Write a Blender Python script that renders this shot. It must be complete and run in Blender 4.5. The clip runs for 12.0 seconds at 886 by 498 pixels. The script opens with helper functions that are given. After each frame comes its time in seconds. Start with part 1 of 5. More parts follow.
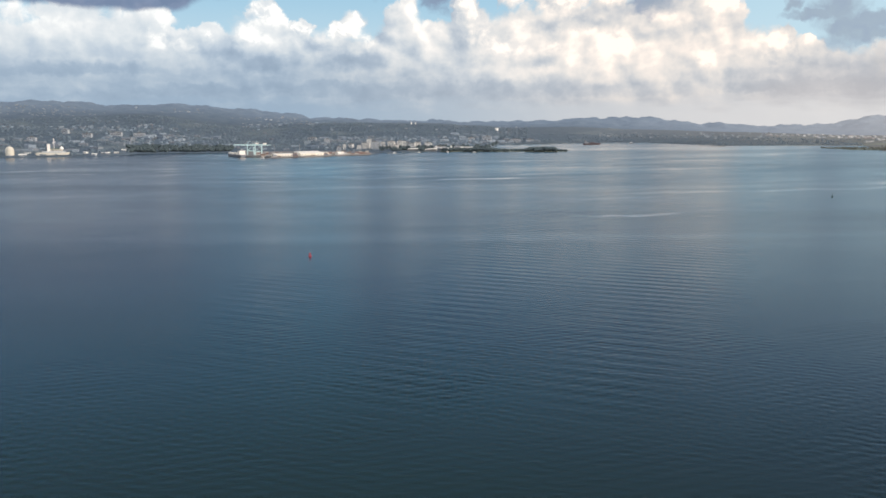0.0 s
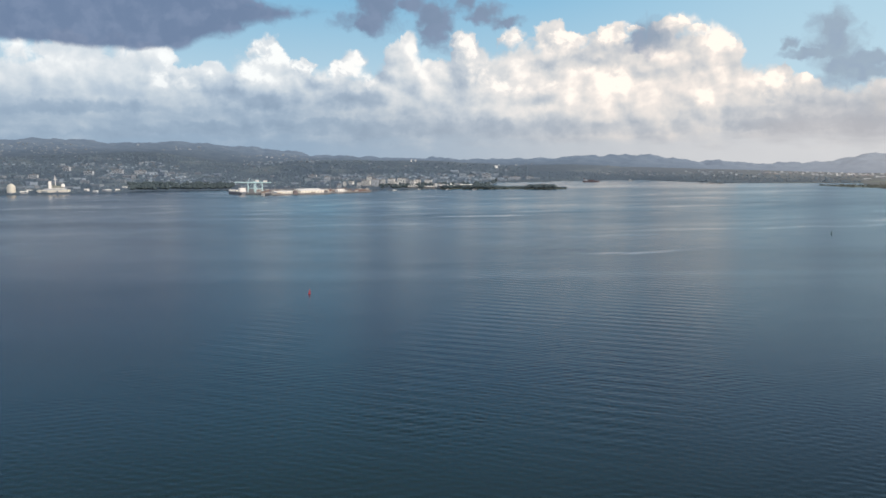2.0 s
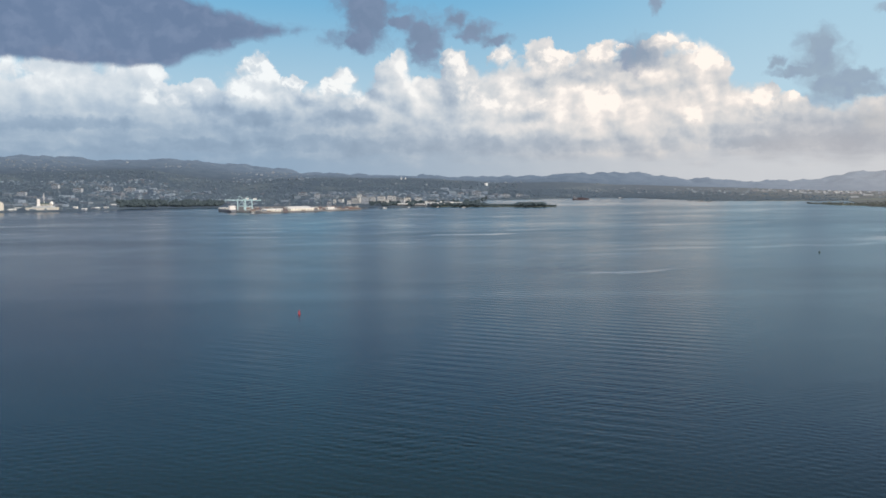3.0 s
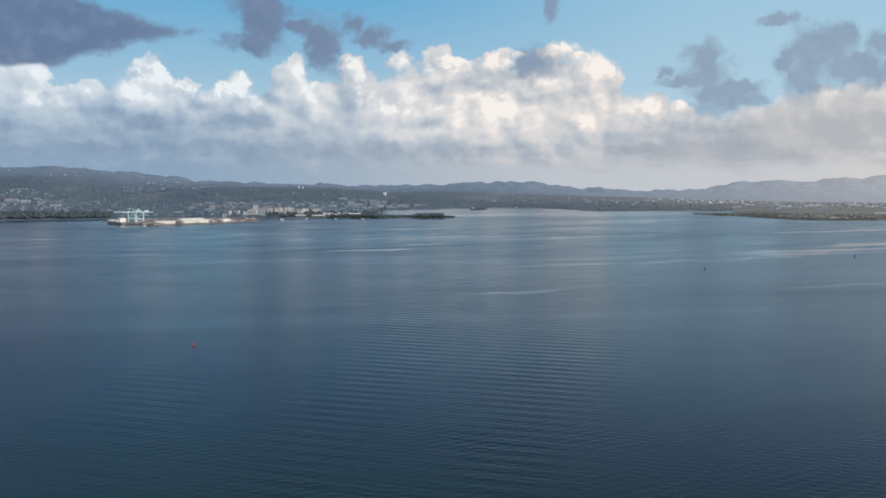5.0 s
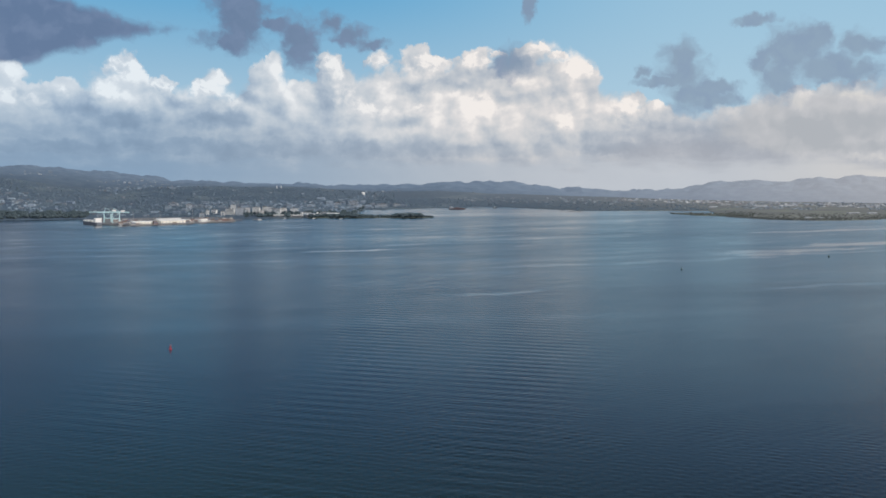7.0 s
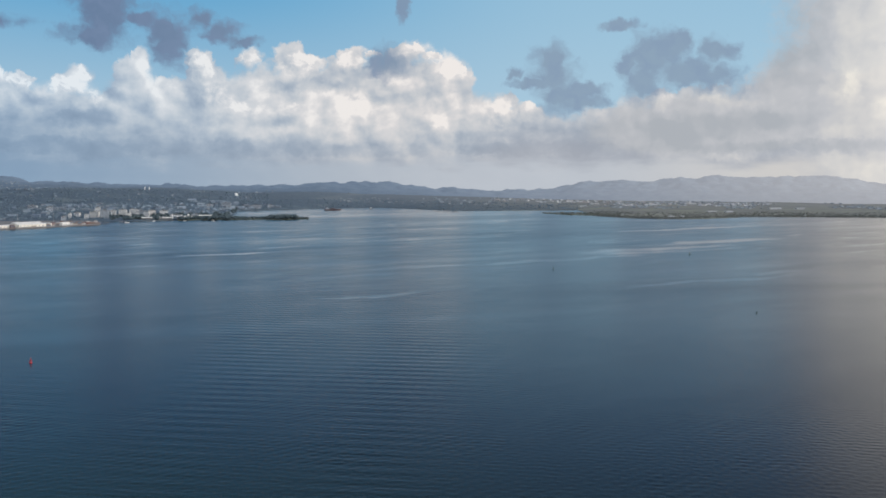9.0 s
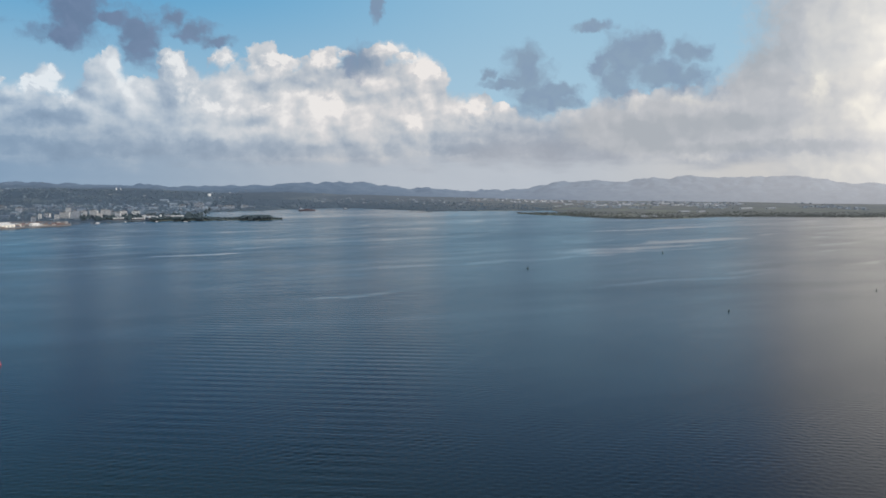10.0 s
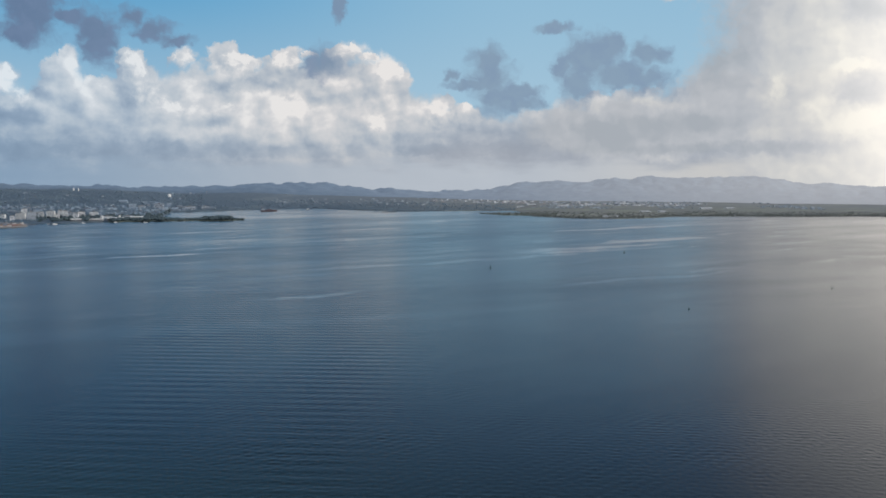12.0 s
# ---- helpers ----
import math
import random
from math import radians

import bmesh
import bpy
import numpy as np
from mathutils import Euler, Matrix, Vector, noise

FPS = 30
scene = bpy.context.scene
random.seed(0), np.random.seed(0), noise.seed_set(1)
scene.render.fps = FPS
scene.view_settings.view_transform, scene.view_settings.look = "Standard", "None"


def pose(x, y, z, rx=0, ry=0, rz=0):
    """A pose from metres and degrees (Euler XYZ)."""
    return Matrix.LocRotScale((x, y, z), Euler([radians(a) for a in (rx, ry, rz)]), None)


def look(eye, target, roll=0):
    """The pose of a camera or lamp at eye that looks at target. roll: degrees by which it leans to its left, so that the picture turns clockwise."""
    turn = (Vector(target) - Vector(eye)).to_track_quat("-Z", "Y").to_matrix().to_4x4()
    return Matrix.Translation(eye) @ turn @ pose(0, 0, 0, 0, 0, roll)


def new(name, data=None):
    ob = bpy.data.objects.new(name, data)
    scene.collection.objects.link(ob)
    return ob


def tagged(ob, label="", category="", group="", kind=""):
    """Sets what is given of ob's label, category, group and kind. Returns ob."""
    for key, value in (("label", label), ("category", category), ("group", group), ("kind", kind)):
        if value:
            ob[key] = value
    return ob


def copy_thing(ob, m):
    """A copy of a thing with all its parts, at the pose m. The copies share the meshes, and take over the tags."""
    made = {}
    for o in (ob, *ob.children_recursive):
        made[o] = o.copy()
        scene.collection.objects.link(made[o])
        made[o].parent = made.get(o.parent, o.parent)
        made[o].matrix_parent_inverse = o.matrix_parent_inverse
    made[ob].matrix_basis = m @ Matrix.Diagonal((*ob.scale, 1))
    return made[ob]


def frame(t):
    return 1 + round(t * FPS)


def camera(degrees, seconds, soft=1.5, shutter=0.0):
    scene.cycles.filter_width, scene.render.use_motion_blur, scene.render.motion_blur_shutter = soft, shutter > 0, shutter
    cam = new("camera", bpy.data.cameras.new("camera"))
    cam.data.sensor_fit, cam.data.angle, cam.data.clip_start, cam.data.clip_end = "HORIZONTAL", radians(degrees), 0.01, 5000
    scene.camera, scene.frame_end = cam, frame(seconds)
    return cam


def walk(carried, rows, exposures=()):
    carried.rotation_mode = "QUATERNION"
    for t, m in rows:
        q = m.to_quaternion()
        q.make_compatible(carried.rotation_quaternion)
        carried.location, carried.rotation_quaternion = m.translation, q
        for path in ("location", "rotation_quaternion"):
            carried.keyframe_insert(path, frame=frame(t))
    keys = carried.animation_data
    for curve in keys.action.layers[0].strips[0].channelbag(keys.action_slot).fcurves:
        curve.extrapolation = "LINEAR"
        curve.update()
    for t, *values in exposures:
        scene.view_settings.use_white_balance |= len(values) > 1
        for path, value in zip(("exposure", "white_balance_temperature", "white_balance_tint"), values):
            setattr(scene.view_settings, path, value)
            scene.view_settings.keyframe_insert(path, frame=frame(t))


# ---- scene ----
# A drone hangs about 105 to 130 m above a wide bay, tilts up, climbs and pans to the right.
cam = camera(52.46, 12.0, soft=1.7)
PATH = [
    # seconds, x, y, z, yaw, pitch, roll
    (0.0, 0.0, 0.0, 105.0, -0.62, -8.31, 0.20),
    (0.5, 0.0, 0.0, 105.0, -0.62, -7.72, 0.20),
    (1.0, 0.0, 0.0, 105.0, -0.63, -7.15, 0.20),
    (1.5, 0.0, 0.0, 105.0, -0.63, -6.56, 0.19),
    (2.0, 0.0, 0.0, 105.1, -0.63, -5.95, 0.19),
    (2.5, 0.0, 0.0, 105.2, -0.63, -5.41, 0.19),
    (2.7, 0.0, 0.0, 105.6, -0.66, -5.17, 0.18),
    (3.5, 0.3, -0.4, 114.5, -3.6, -4.62, 0.06),
    (4.3, 0.7, -1.1, 124.0, -6.98, -4.53, -0.06),
    (4.5, 0.7, -1.2, 124.7, -7.20, -4.53, -0.07),
    (5.0, 0.8, -1.2, 125.6, -7.69, -4.53, -0.08),
    (5.5, 0.8, -1.2, 126.4, -8.16, -4.55, -0.08),
    (6.0, 0.8, -1.3, 127.1, -8.56, -4.57, -0.10),
    (6.5, 0.8, -1.3, 127.7, -8.84, -4.57, -0.12),
    (7.0, 0.9, -1.3, 128.3, -9.05, -4.59, -0.13),
    (7.2, 0.9, -1.4, 128.5, -9.15, -4.59, -0.13),
    (8.0, 1.1, -2.4, 130.4, -12.3, -4.59, -0.09),
    (8.8, 1.4, -3.5, 131.7, -16.55, -4.59, -0.07),
    (9.0, 1.4, -3.6, 131.7, -16.91, -4.59, -0.07),
    (9.5, 1.5, -3.5, 131.4, -17.78, -4.57, -0.07),
    (10.0, 1.6, -3.4, 131.0, -18.53, -4.56, -0.05),
    (10.5, 1.8, -3.4, 130.6, -19.15, -4.55, -0.02),
    (11.0, 1.9, -3.3, 130.2, -19.74, -4.53, -0.01),
    (11.5, 2.0, -3.2, 129.8, -20.30, -4.53, -0.02),
    (12.0, 2.2, -3.1, 129.4, -20.87, -4.51, -0.04),
]
walk(cam, [(t, pose(x, y, z, 90 + pitch, roll, yaw)) for t, x, y, z, yaw, pitch, roll in PATH],
     exposures=[(0.0, 0.32, 7450, 15), (2.5, 0.17, 7150, 14), (5.5, 0.0, 6780, 12.5), (9.0, -0.08, 6620, 12), (12.0, -0.16, 6480, 11)])

SUN_AZ, SUN_EL = 106.0, 19.0  # degrees to the right of the y axis, degrees above the horizon


# ---------------------------------------------------------------- node helpers
class Nodes:
    """Small helper for writing node graphs as expressions."""

    def __init__(self, tree):
        self.tree = tree
        tree.nodes.clear()

    def make(self, kind, **props):
        node = self.tree.nodes.new(kind)
        for key, value in props.items():
            if key == "operation":
                node.operation = value
            elif key == "data_type":
                node.data_type = value
            elif key == "blend_type":
                node.blend_type = value
            elif key == "interpolation_type":
                node.interpolation_type = value
        return node

    def put(self, socket, value):
        if isinstance(value, bpy.types.NodeSocket):
            self.tree.links.new(value, socket)
        elif value is not None:
            socket.default_value = value

    def math(self, op, a, b=None, c=None, clamp=False):
        node = self.make("ShaderNodeMath", operation=op)
        node.use_clamp = clamp
        for i, v in enumerate((a, b, c)):
            self.put(node.inputs[i], v)
        return node.outputs[0]

    def vmath(self, op, a, b=None, scale=None):
        node = self.make("ShaderNodeVectorMath", operation=op)
        self.put(node.inputs[0], a)
        if b is not None:
            self.put(node.inputs[1], b)
        if scale is not None:
            self.put(node.inputs[3], scale)
        return node.outputs["Value"] if op in ("LENGTH", "DOT_PRODUCT", "DISTANCE") else node.outputs[0]

    def ramp_to(self, v, lo, hi, out_lo=0.0, out_hi=1.0, kind="SMOOTHSTEP"):
        node = self.make("ShaderNodeMapRange", interpolation_type=kind)
        for i, x in enumerate((v, lo, hi, out_lo, out_hi)):
            self.put(node.inputs[i], x)
        return node.outputs[0]

    def mix(self, fac, a, b, blend="MIX"):
        node = self.make("ShaderNodeMix", data_type="RGBA", blend_type=blend)
        self.put(node.inputs[0], fac)
        self.put(node.inputs[6], a)
        self.put(node.inputs[7], b)
        return node.outputs[2]

    def noise(self, vec, scale, detail=4.0, rough=0.5, distortion=0.0, colour=False, dims="3D"):
        node = self.make("ShaderNodeTexNoise")
        node.noise_dimensions = dims
        self.put(node.inputs["Vector"], vec)
        self.put(node.inputs["Scale"], scale)
        self.put(node.inputs["Detail"], detail)
        self.put(node.inputs["Roughness"], rough)
        self.put(node.inputs["Distortion"], distortion)
        return node.outputs["Color" if colour else "Fac"]

    def combine(self, x, y, z=0.0):
        node = self.make("ShaderNodeCombineXYZ")
        for i, v in enumerate((x, y, z)):
            self.put(node.inputs[i], v)
        return node.outputs[0]

    def split(self, v):
        node = self.make("ShaderNodeSeparateXYZ")
        self.put(node.inputs[0], v)
        return node.outputs

    def stops(self, fac, rows, kind="LINEAR"):
        """Colour ramp; rows of (place, value) or (place, (r, g, b))."""
        node = self.make("ShaderNodeValToRGB")
        ramp = node.color_ramp
        ramp.interpolation = kind
        while len(ramp.elements) < len(rows):
            ramp.elements.new(1.0)
        for i, (place, value) in enumerate(rows):
            ramp.elements[i].position = place
        for e, (place, value) in zip(ramp.elements, rows):
            e.color = (*value, 1) if isinstance(value, tuple) else (value, value, value, 1)
        self.put(node.inputs[0], fac)
        return node.outputs[0]

    def blobs(self, vec, rows):
        """1 in the middle of the nearest soft oval, 0 at its rim, below 0 outside; rows of (x, y, radius x, radius y)."""
        best = None
        for x, y, a, b in rows:
            d = self.vmath("LENGTH", self.vmath("MULTIPLY", self.vmath("SUBTRACT", vec, (x, y, 0)), (1 / a, 1 / b, 0)))
            best = d if best is None else self.math("SMOOTH_MIN", best, d, 0.25)
        return self.math("SUBTRACT", 1.0, best)

    def domes(self, vec, rows):
        """Height of overlapping round heaps; rows of (x, y, radius)."""
        best = None
        for x, y, r in rows:
            d = self.math("DIVIDE", self.vmath("DISTANCE", vec, (x, y, 0)), r)
            best = d if best is None else self.math("SMOOTH_MIN", best, d, 0.12)
        return self.math("SUBTRACT", 1.0, self.math("MULTIPLY", best, best))


# ---------------------------------------------------------------- sky, clouds and sun
def lin(r, g, b):
    """Linear colour of a display colour from 0 to 255."""
    return tuple(((v / 255 + 0.055) / 1.055) ** 2.4 if v > 10 else v / 255 / 12.92 for v in (r, g, b))


def rgba(r, g, b):
    return (*lin(r, g, b), 1.0)


world = bpy.data.worlds.new("sky")
scene.world = world
world.use_nodes = True
n = Nodes(world.node_tree)
way = n.vmath("NORMALIZE", n.make("ShaderNodeTexCoord").outputs["Generated"])
wx, wy, wz = n.split(way)[:3]
az = n.math("MULTIPLY", n.math("ARCTAN2", wx, wy), 57.29578)
el = n.math("MULTIPLY", n.math("ARCSINE", wz), 57.29578)

# clear sky
sky = n.make("ShaderNodeTexSky")
sky.sky_type = "NISHITA"
sky.sun_disc = False
sky.sun_elevation, sky.sun_rotation = radians(SUN_EL), radians(SUN_AZ)
sky.air_density, sky.dust_density, sky.ozone_density = 1.0, 0.6, 1.5
sky_dir = n.combine(wx, wy, n.math("MULTIPLY_ADD", n.math("MAXIMUM", wz, 0.0), 2.4, 0.16))
n.put(sky.inputs[0], n.vmath("NORMALIZE", sky_dir))
clear = n.vmath("SCALE", sky.outputs[0], scale=0.12)
# thin pale air towards the horizon
pale = n.ramp_to(el, 3.5, 11.0, 1.0, 0.0)
air = n.stops(n.ramp_to(el, 3.0, 40.0, kind="LINEAR"), [(0.0, lin(170, 207, 229)), (0.10, lin(140, 192, 224)), (0.22, lin(104, 178, 222)), (0.32, lin(84, 148, 204)), (0.50, lin(86, 116, 148)), (0.70, lin(82, 99, 118)), (1.0, lin(77, 91, 108))])
air = n.mix(n.math("MULTIPLY", n.ramp_to(az, 0.0, 28.0), n.ramp_to(el, 11.0, 17.0, 0.72, 0.0)), air, rgba(176, 215, 236))
clear = n.mix(0.86, clear, air)
clear = n.mix(n.math("MULTIPLY", pale, 0.25), clear, rgba(186, 212, 228))

P = n.combine(az, el, 0.0)
warp_big = n.vmath("SUBTRACT", n.noise(P, 0.34, 2.0, 0.5, colour=True, dims="2D"), (0.5, 0.5, 0.5))
warp_small = n.vmath("SUBTRACT", n.noise(P, 1.5, 3.0, 0.5, colour=True, dims="2D"), (0.5, 0.5, 0.5))
Pw = n.vmath("ADD", P, n.vmath("MULTIPLY", warp_big, (1.0, 0.7, 0)))
Pw = n.vmath("ADD", Pw, n.vmath("MULTIPLY", warp_small, (0.72, 0.55, 0)))
fine = n.noise(Pw, 2.4, 5.0, 0.6, dims="2D")
broad = n.noise(n.vmath("MULTIPLY", P, (1.0, 1.7, 0)), 0.22, 3.0, 0.5, dims="2D")

# right-hand brightness, towards the sun behind the cloud
glow = n.ramp_to(n.vmath("LENGTH", n.vmath("MULTIPLY", n.vmath("SUBTRACT", P, (56.0, 5.0, 0)), (1.0, 1.1, 0))), 4.0, 34.0, 1.0, 0.0)
glow_near = n.ramp_to(n.vmath("LENGTH", n.vmath("MULTIPLY", n.vmath("SUBTRACT", P, (60.0, 6.0, 0)), (1.0, 1.1, 0))), 3.0, 20.0, 1.0, 0.0)


# relief of the heaps: the same rounded bulges sampled again a little nearer the sun
def cells(vec, scale, smooth):
    cell = n.make("ShaderNodeTexVoronoi")
    cell.voronoi_dimensions, cell.feature = "2D", "SMOOTH_F1"
    n.put(cell.inputs["Vector"], vec)
    n.put(cell.inputs["Scale"], scale)
    n.put(cell.inputs["Detail"], 0.0)
    n.put(cell.inputs["Smoothness"], smooth)
    return cell.outputs["Distance"]


HEAPS_WEST = [(-24.4, 5.66, 1.2), (-21.7, 5.85, 1.7), (-19.3, 5.73, 1.7), (-16.9, 5.66, 1.5), (-23.6, 4.12, 2.1), (-19.7, 4.09, 2.0), (-15.0, 4.67, 1.1), (-13.5, 4.72, 1.1), (-10.5, 6.26, 1.1), (-11.4, 5.12, 1.4), (-9.7, 5.3, 1.1),
              (-8.0, 5.38, 0.65), (-6.9, 4.69, 1.1), (-5.2, 5.65, 0.9), (-4.3, 4.61, 0.9), (-1.6, 6.84, 0.65), (-1.8, 5.33, 1.2), (-0.2, 4.66, 1.1), (-5.7, 2.18, 1.2), (-14.3, 3.2, 1.2), (-16.7, 3.15, 1.4), (-8.6, 3.31, 1.4)]
HEAPS_EAST = [(2.0, 6.9, 0.8), (2.2, 5.7, 1.0), (3.8, 5.04, 1.5), (5.2, 4.0, 1.6), (4.8, 7.06, 0.8), (7.4, 6.93, 1.4), (6.8, 3.78, 1.5), (9.9, 6.71, 1.0), (11.2, 7.26, 0.9), (13.0, 5.62, 1.6), (15.2, 7.55, 1.0), (16.9, 6.83, 1.1), (18.0, 6.27, 0.9),
              (14.1, 3.61, 1.9), (17.0, 3.94, 1.6), (10.9, 3.63, 1.6), (8.7, 4.7, 1.5), (20.4, 4.23, 1.0), (20.7, 3.0, 1.1), (19.0, 3.35, 1.1), (1.3, 2.57, 1.4), (-2.9, 2.9, 1.5), (22.4, 3.92, 0.8), (26.0, 3.34, 1.4), (28.5, 4.11, 1.4), (30.4, 4.38, 1.1), (31.6, 3.05, 1.8)]


def heaps(vec):
    return n.math("MAXIMUM", n.math("MAXIMUM", n.domes(vec, HEAPS_WEST), n.domes(vec, HEAPS_EAST)), -0.6)


def knobs(vec):
    """Small rounded heaps on the large ones."""
    mid = n.math("MULTIPLY", cells(vec, 0.7, 1.0), 0.62)
    tiny = n.math("MULTIPLY", cells(vec, 1.9, 1.0), 0.26)
    return n.math("SUBTRACT", 0.85, n.math("ADD", mid, tiny))


def smoke(vec):
    """Soft smoky turbulence."""
    return n.noise(n.vmath("MULTIPLY", vec, (0.9, 1.1, 0)), 0.5, 5.0, 0.45, 0.1, dims="2D")


here, heap = knobs(Pw), heaps(Pw)
lift = (0.34, 0.32, 0)
relief = n.math("SUBTRACT", here, knobs(n.vmath("ADD", Pw, lift)))
turbulence = smoke(P)
relief_smoke = n.math("SUBTRACT", turbulence, smoke(n.vmath("ADD", P, (0.42, 0.36, 0))))
# the western bank is a smoother sheet
ragged = n.ramp_to(az, -18.0, -9.0, 0.35, 1.0)
relief_heap = n.math("SUBTRACT", heap, heaps(n.vmath("ADD", Pw, lift)))

# the long bank of cumulus: its upper rim by bearing
TOP = [(-34, 5.8), (-26, 6.0), (-23.8, 5.7), (-22, 6.4), (-18, 6.5), (-15.9, 6.3), (-15.3, 4.7), (-14.0, 5.3), (-12.2, 5.0), (-11.0, 5.6),
       (-9.6, 5.7), (-8.9, 5.4), (-7.0, 5.1), (-3.9, 5.2), (-2.3, 5.8), (-0.7, 5.7), (0.9, 5.8), (2.6, 6.3), (4.4, 6.5), (7.0, 7.0), (10.5, 7.3), (13.0, 7.4),
       (15.8, 7.7), (17.6, 7.0), (18.8, 5.4), (21.2, 4.6), (22.2, 4.2), (26.0, 4.0), (28.5, 4.7), (31, 5.0), (34, 5.6), (52, 7.0)]
Pw_az, Pw_el = n.split(Pw)[:2]
rim = n.stops(n.math("DIVIDE", n.math("ADD", Pw_az, 34.0), 86.0), [((a + 34) / 86, v / 10) for a, v in TOP])
depth = n.math("SUBTRACT", n.math("MULTIPLY", rim, 10.0), Pw_el)
towers = n.blobs(Pw, [(-10.1, 6.3, 0.9, 1.0), (-10.9, 5.4, 1.9, 1.3), (-8.0, 5.3, 0.9, 0.75), (-4.6, 5.9, 0.7, 0.6), (-5.3, 5.3, 1.5, 0.8), (-1.3, 6.9, 0.55, 0.9), (-1.7, 5.7, 1.5, 1.5), (1.7, 6.9, 0.8, 0.8), (2.2, 5.9, 1.6, 1.3),
                      (4.8, 7.2, 0.9, 0.55), (7.6, 7.1, 1.5, 0.75), (11.3, 7.3, 1.1, 0.8), (14.9, 7.6, 1.2, 0.8), (17.3, 6.9, 1.2, 0.8), (20.6, 4.6, 1.1, 0.9), (-22.5, 6.1, 1.6, 0.7)])
body = n.math("SMOOTH_MAX", n.math("ADD", depth, 0.22), n.math("MULTIPLY", towers, 1.3), 0.5)
body = n.math("MAXIMUM", body, n.math("MULTIPLY_ADD", heap, 0.9, -0.15))
edge = n.math("ADD", n.math("MULTIPLY", n.math("SUBTRACT", here, 0.40), 0.35), n.math("MULTIPLY", n.math("SUBTRACT", fine, 0.5), 0.6))
edge = n.math("ADD", edge, n.math("MULTIPLY", n.math("SUBTRACT", turbulence, 0.5), 1.2))
# some rims crisp, others dissolving
soft_rim = n.ramp_to(n.noise(P, 0.30, 2.0, 0.5, dims="2D"), 0.40, 0.62, 0.22, 1.0)
bank = n.ramp_to(n.math("ADD", body, edge), -0.05, soft_rim)

# sunlit crowns: crisp above, melting into the bank below; rows of (bearing, elevation, half width, half height)
CROWNS_WEST = [(-16.6, 4.64, 0.7, 1.43), (-15.1, 4.25, 0.96, 0.99), (-13.7, 4.81, 0.46, 0.5), (-10.4, 6.17, 1.09, 0.98), (-11.2, 4.83, 1.2, 0.88), (-8.0, 5.39, 0.66, 0.59), (-5.6, 5.25, 0.88, 0.63),
               (-4.7, 5.75, 0.37, 0.59), (-4.0, 4.61, 0.55, 0.63), (2.0, 6.42, 0.74, 1.11), (2.9, 4.77, 1.35, 1.15), (4.8, 7.04, 0.9, 0.54), (-5.1, 2.12, 1.29, 0.7)]
CROWNS_EAST = [(8.1, 6.85, 1.58, 0.76), (11.1, 7.02, 0.86, 0.72), (12.5, 7.56, 0.47, 0.29), (15.1, 7.67, 0.85, 0.61), (16.3, 7.35, 0.71, 0.46), (17.6, 6.54, 0.77, 0.71), (7.7, 4.48, 0.54, 0.72), (4.6, 4.15, 1.61, 0.79),
               (11.4, 4.37, 1.44, 1.22), (16.7, 3.22, 0.71, 1.07), (20.5, 3.81, 0.83, 1.55), (21.1, 4.21, 0.55, 0.7), (30.8, 4.88, 0.44, 0.5), (22.4, 4.39, 0.41, 0.32)]
Pc = n.vmath("ADD", P, n.vmath("MULTIPLY", warp_small, (0.75, 0.65, 0)))
Pc = n.vmath("ADD", Pc, n.vmath("MULTIPLY", n.vmath("SUBTRACT", n.noise(P, 4.5, 3.0, 0.55, colour=True, dims="2D"), (0.5, 0.5, 0.5)), (0.30, 0.26, 0)))
crowns = None
for x, y, a, b in CROWNS_WEST + CROWNS_EAST:
    spot = n.vmath("MULTIPLY", n.vmath("SUBTRACT", Pc, (x, y, 0)), (0.93 / a, 0.93 / b, 0))
    inner = 0.80 if y > 5.0 else 0.25
    one = n.math("MULTIPLY", n.ramp_to(n.vmath("LENGTH", spot), inner, 1.04, 1.0 if y > 5.0 else 0.75, 0.0), n.ramp_to(n.split(spot)[1], -0.95, 0.25, 0.0, 1.0))
    crowns = one if crowns is None else n.math("MAXIMUM", crowns, one)
bank = n.math("MAXIMUM", bank, crowns)

# light and shade in the bank
upper = n.ramp_to(el, 1.0, 4.5, 0.6, 1.0)
lit = n.math("ADD", n.math("MULTIPLY", n.math("ADD", n.math("ADD", n.math("MULTIPLY", relief, 0.30), n.math("MULTIPLY", n.math("MULTIPLY", relief_smoke, ragged), 1.15)), n.math("MULTIPLY", relief_heap, 0.14)), upper), 0.50)
lit = n.math("ADD", lit, n.math("MULTIPLY", n.ramp_to(heap, -0.5, 0.7), 0.14))
lit = n.math("ADD", lit, n.math("MULTIPLY", n.math("SUBTRACT", fine, 0.5), 0.20))
lit = n.math("ADD", lit, n.math("MULTIPLY", n.math("SUBTRACT", broad, 0.5), 0.7))
lit = n.math("ADD", lit, n.math("MULTIPLY", n.math("SUBTRACT", turbulence, 0.5), 0.5))
sink = n.math("SUBTRACT", n.ramp_to(az, -5.0, 5.0, -0.9, 1.3), n.ramp_to(az, 17.0, 23.0, 0.0, 1.5))
sink = n.math("ADD", sink, n.math("MULTIPLY", n.math("SUBTRACT", broad, 0.5), -1.0))
low = n.ramp_to(n.math("ADD", el, sink), 1.0, 4.2)
lit = n.math("SUBTRACT", lit, n.math("MULTIPLY", n.math("SUBTRACT", 1.0, low), 0.40))
layers = n.noise(n.vmath("MULTIPLY", Pw, (0.22, 1.25, 0)), 1.0, 4.0, 0.55, dims="2D")
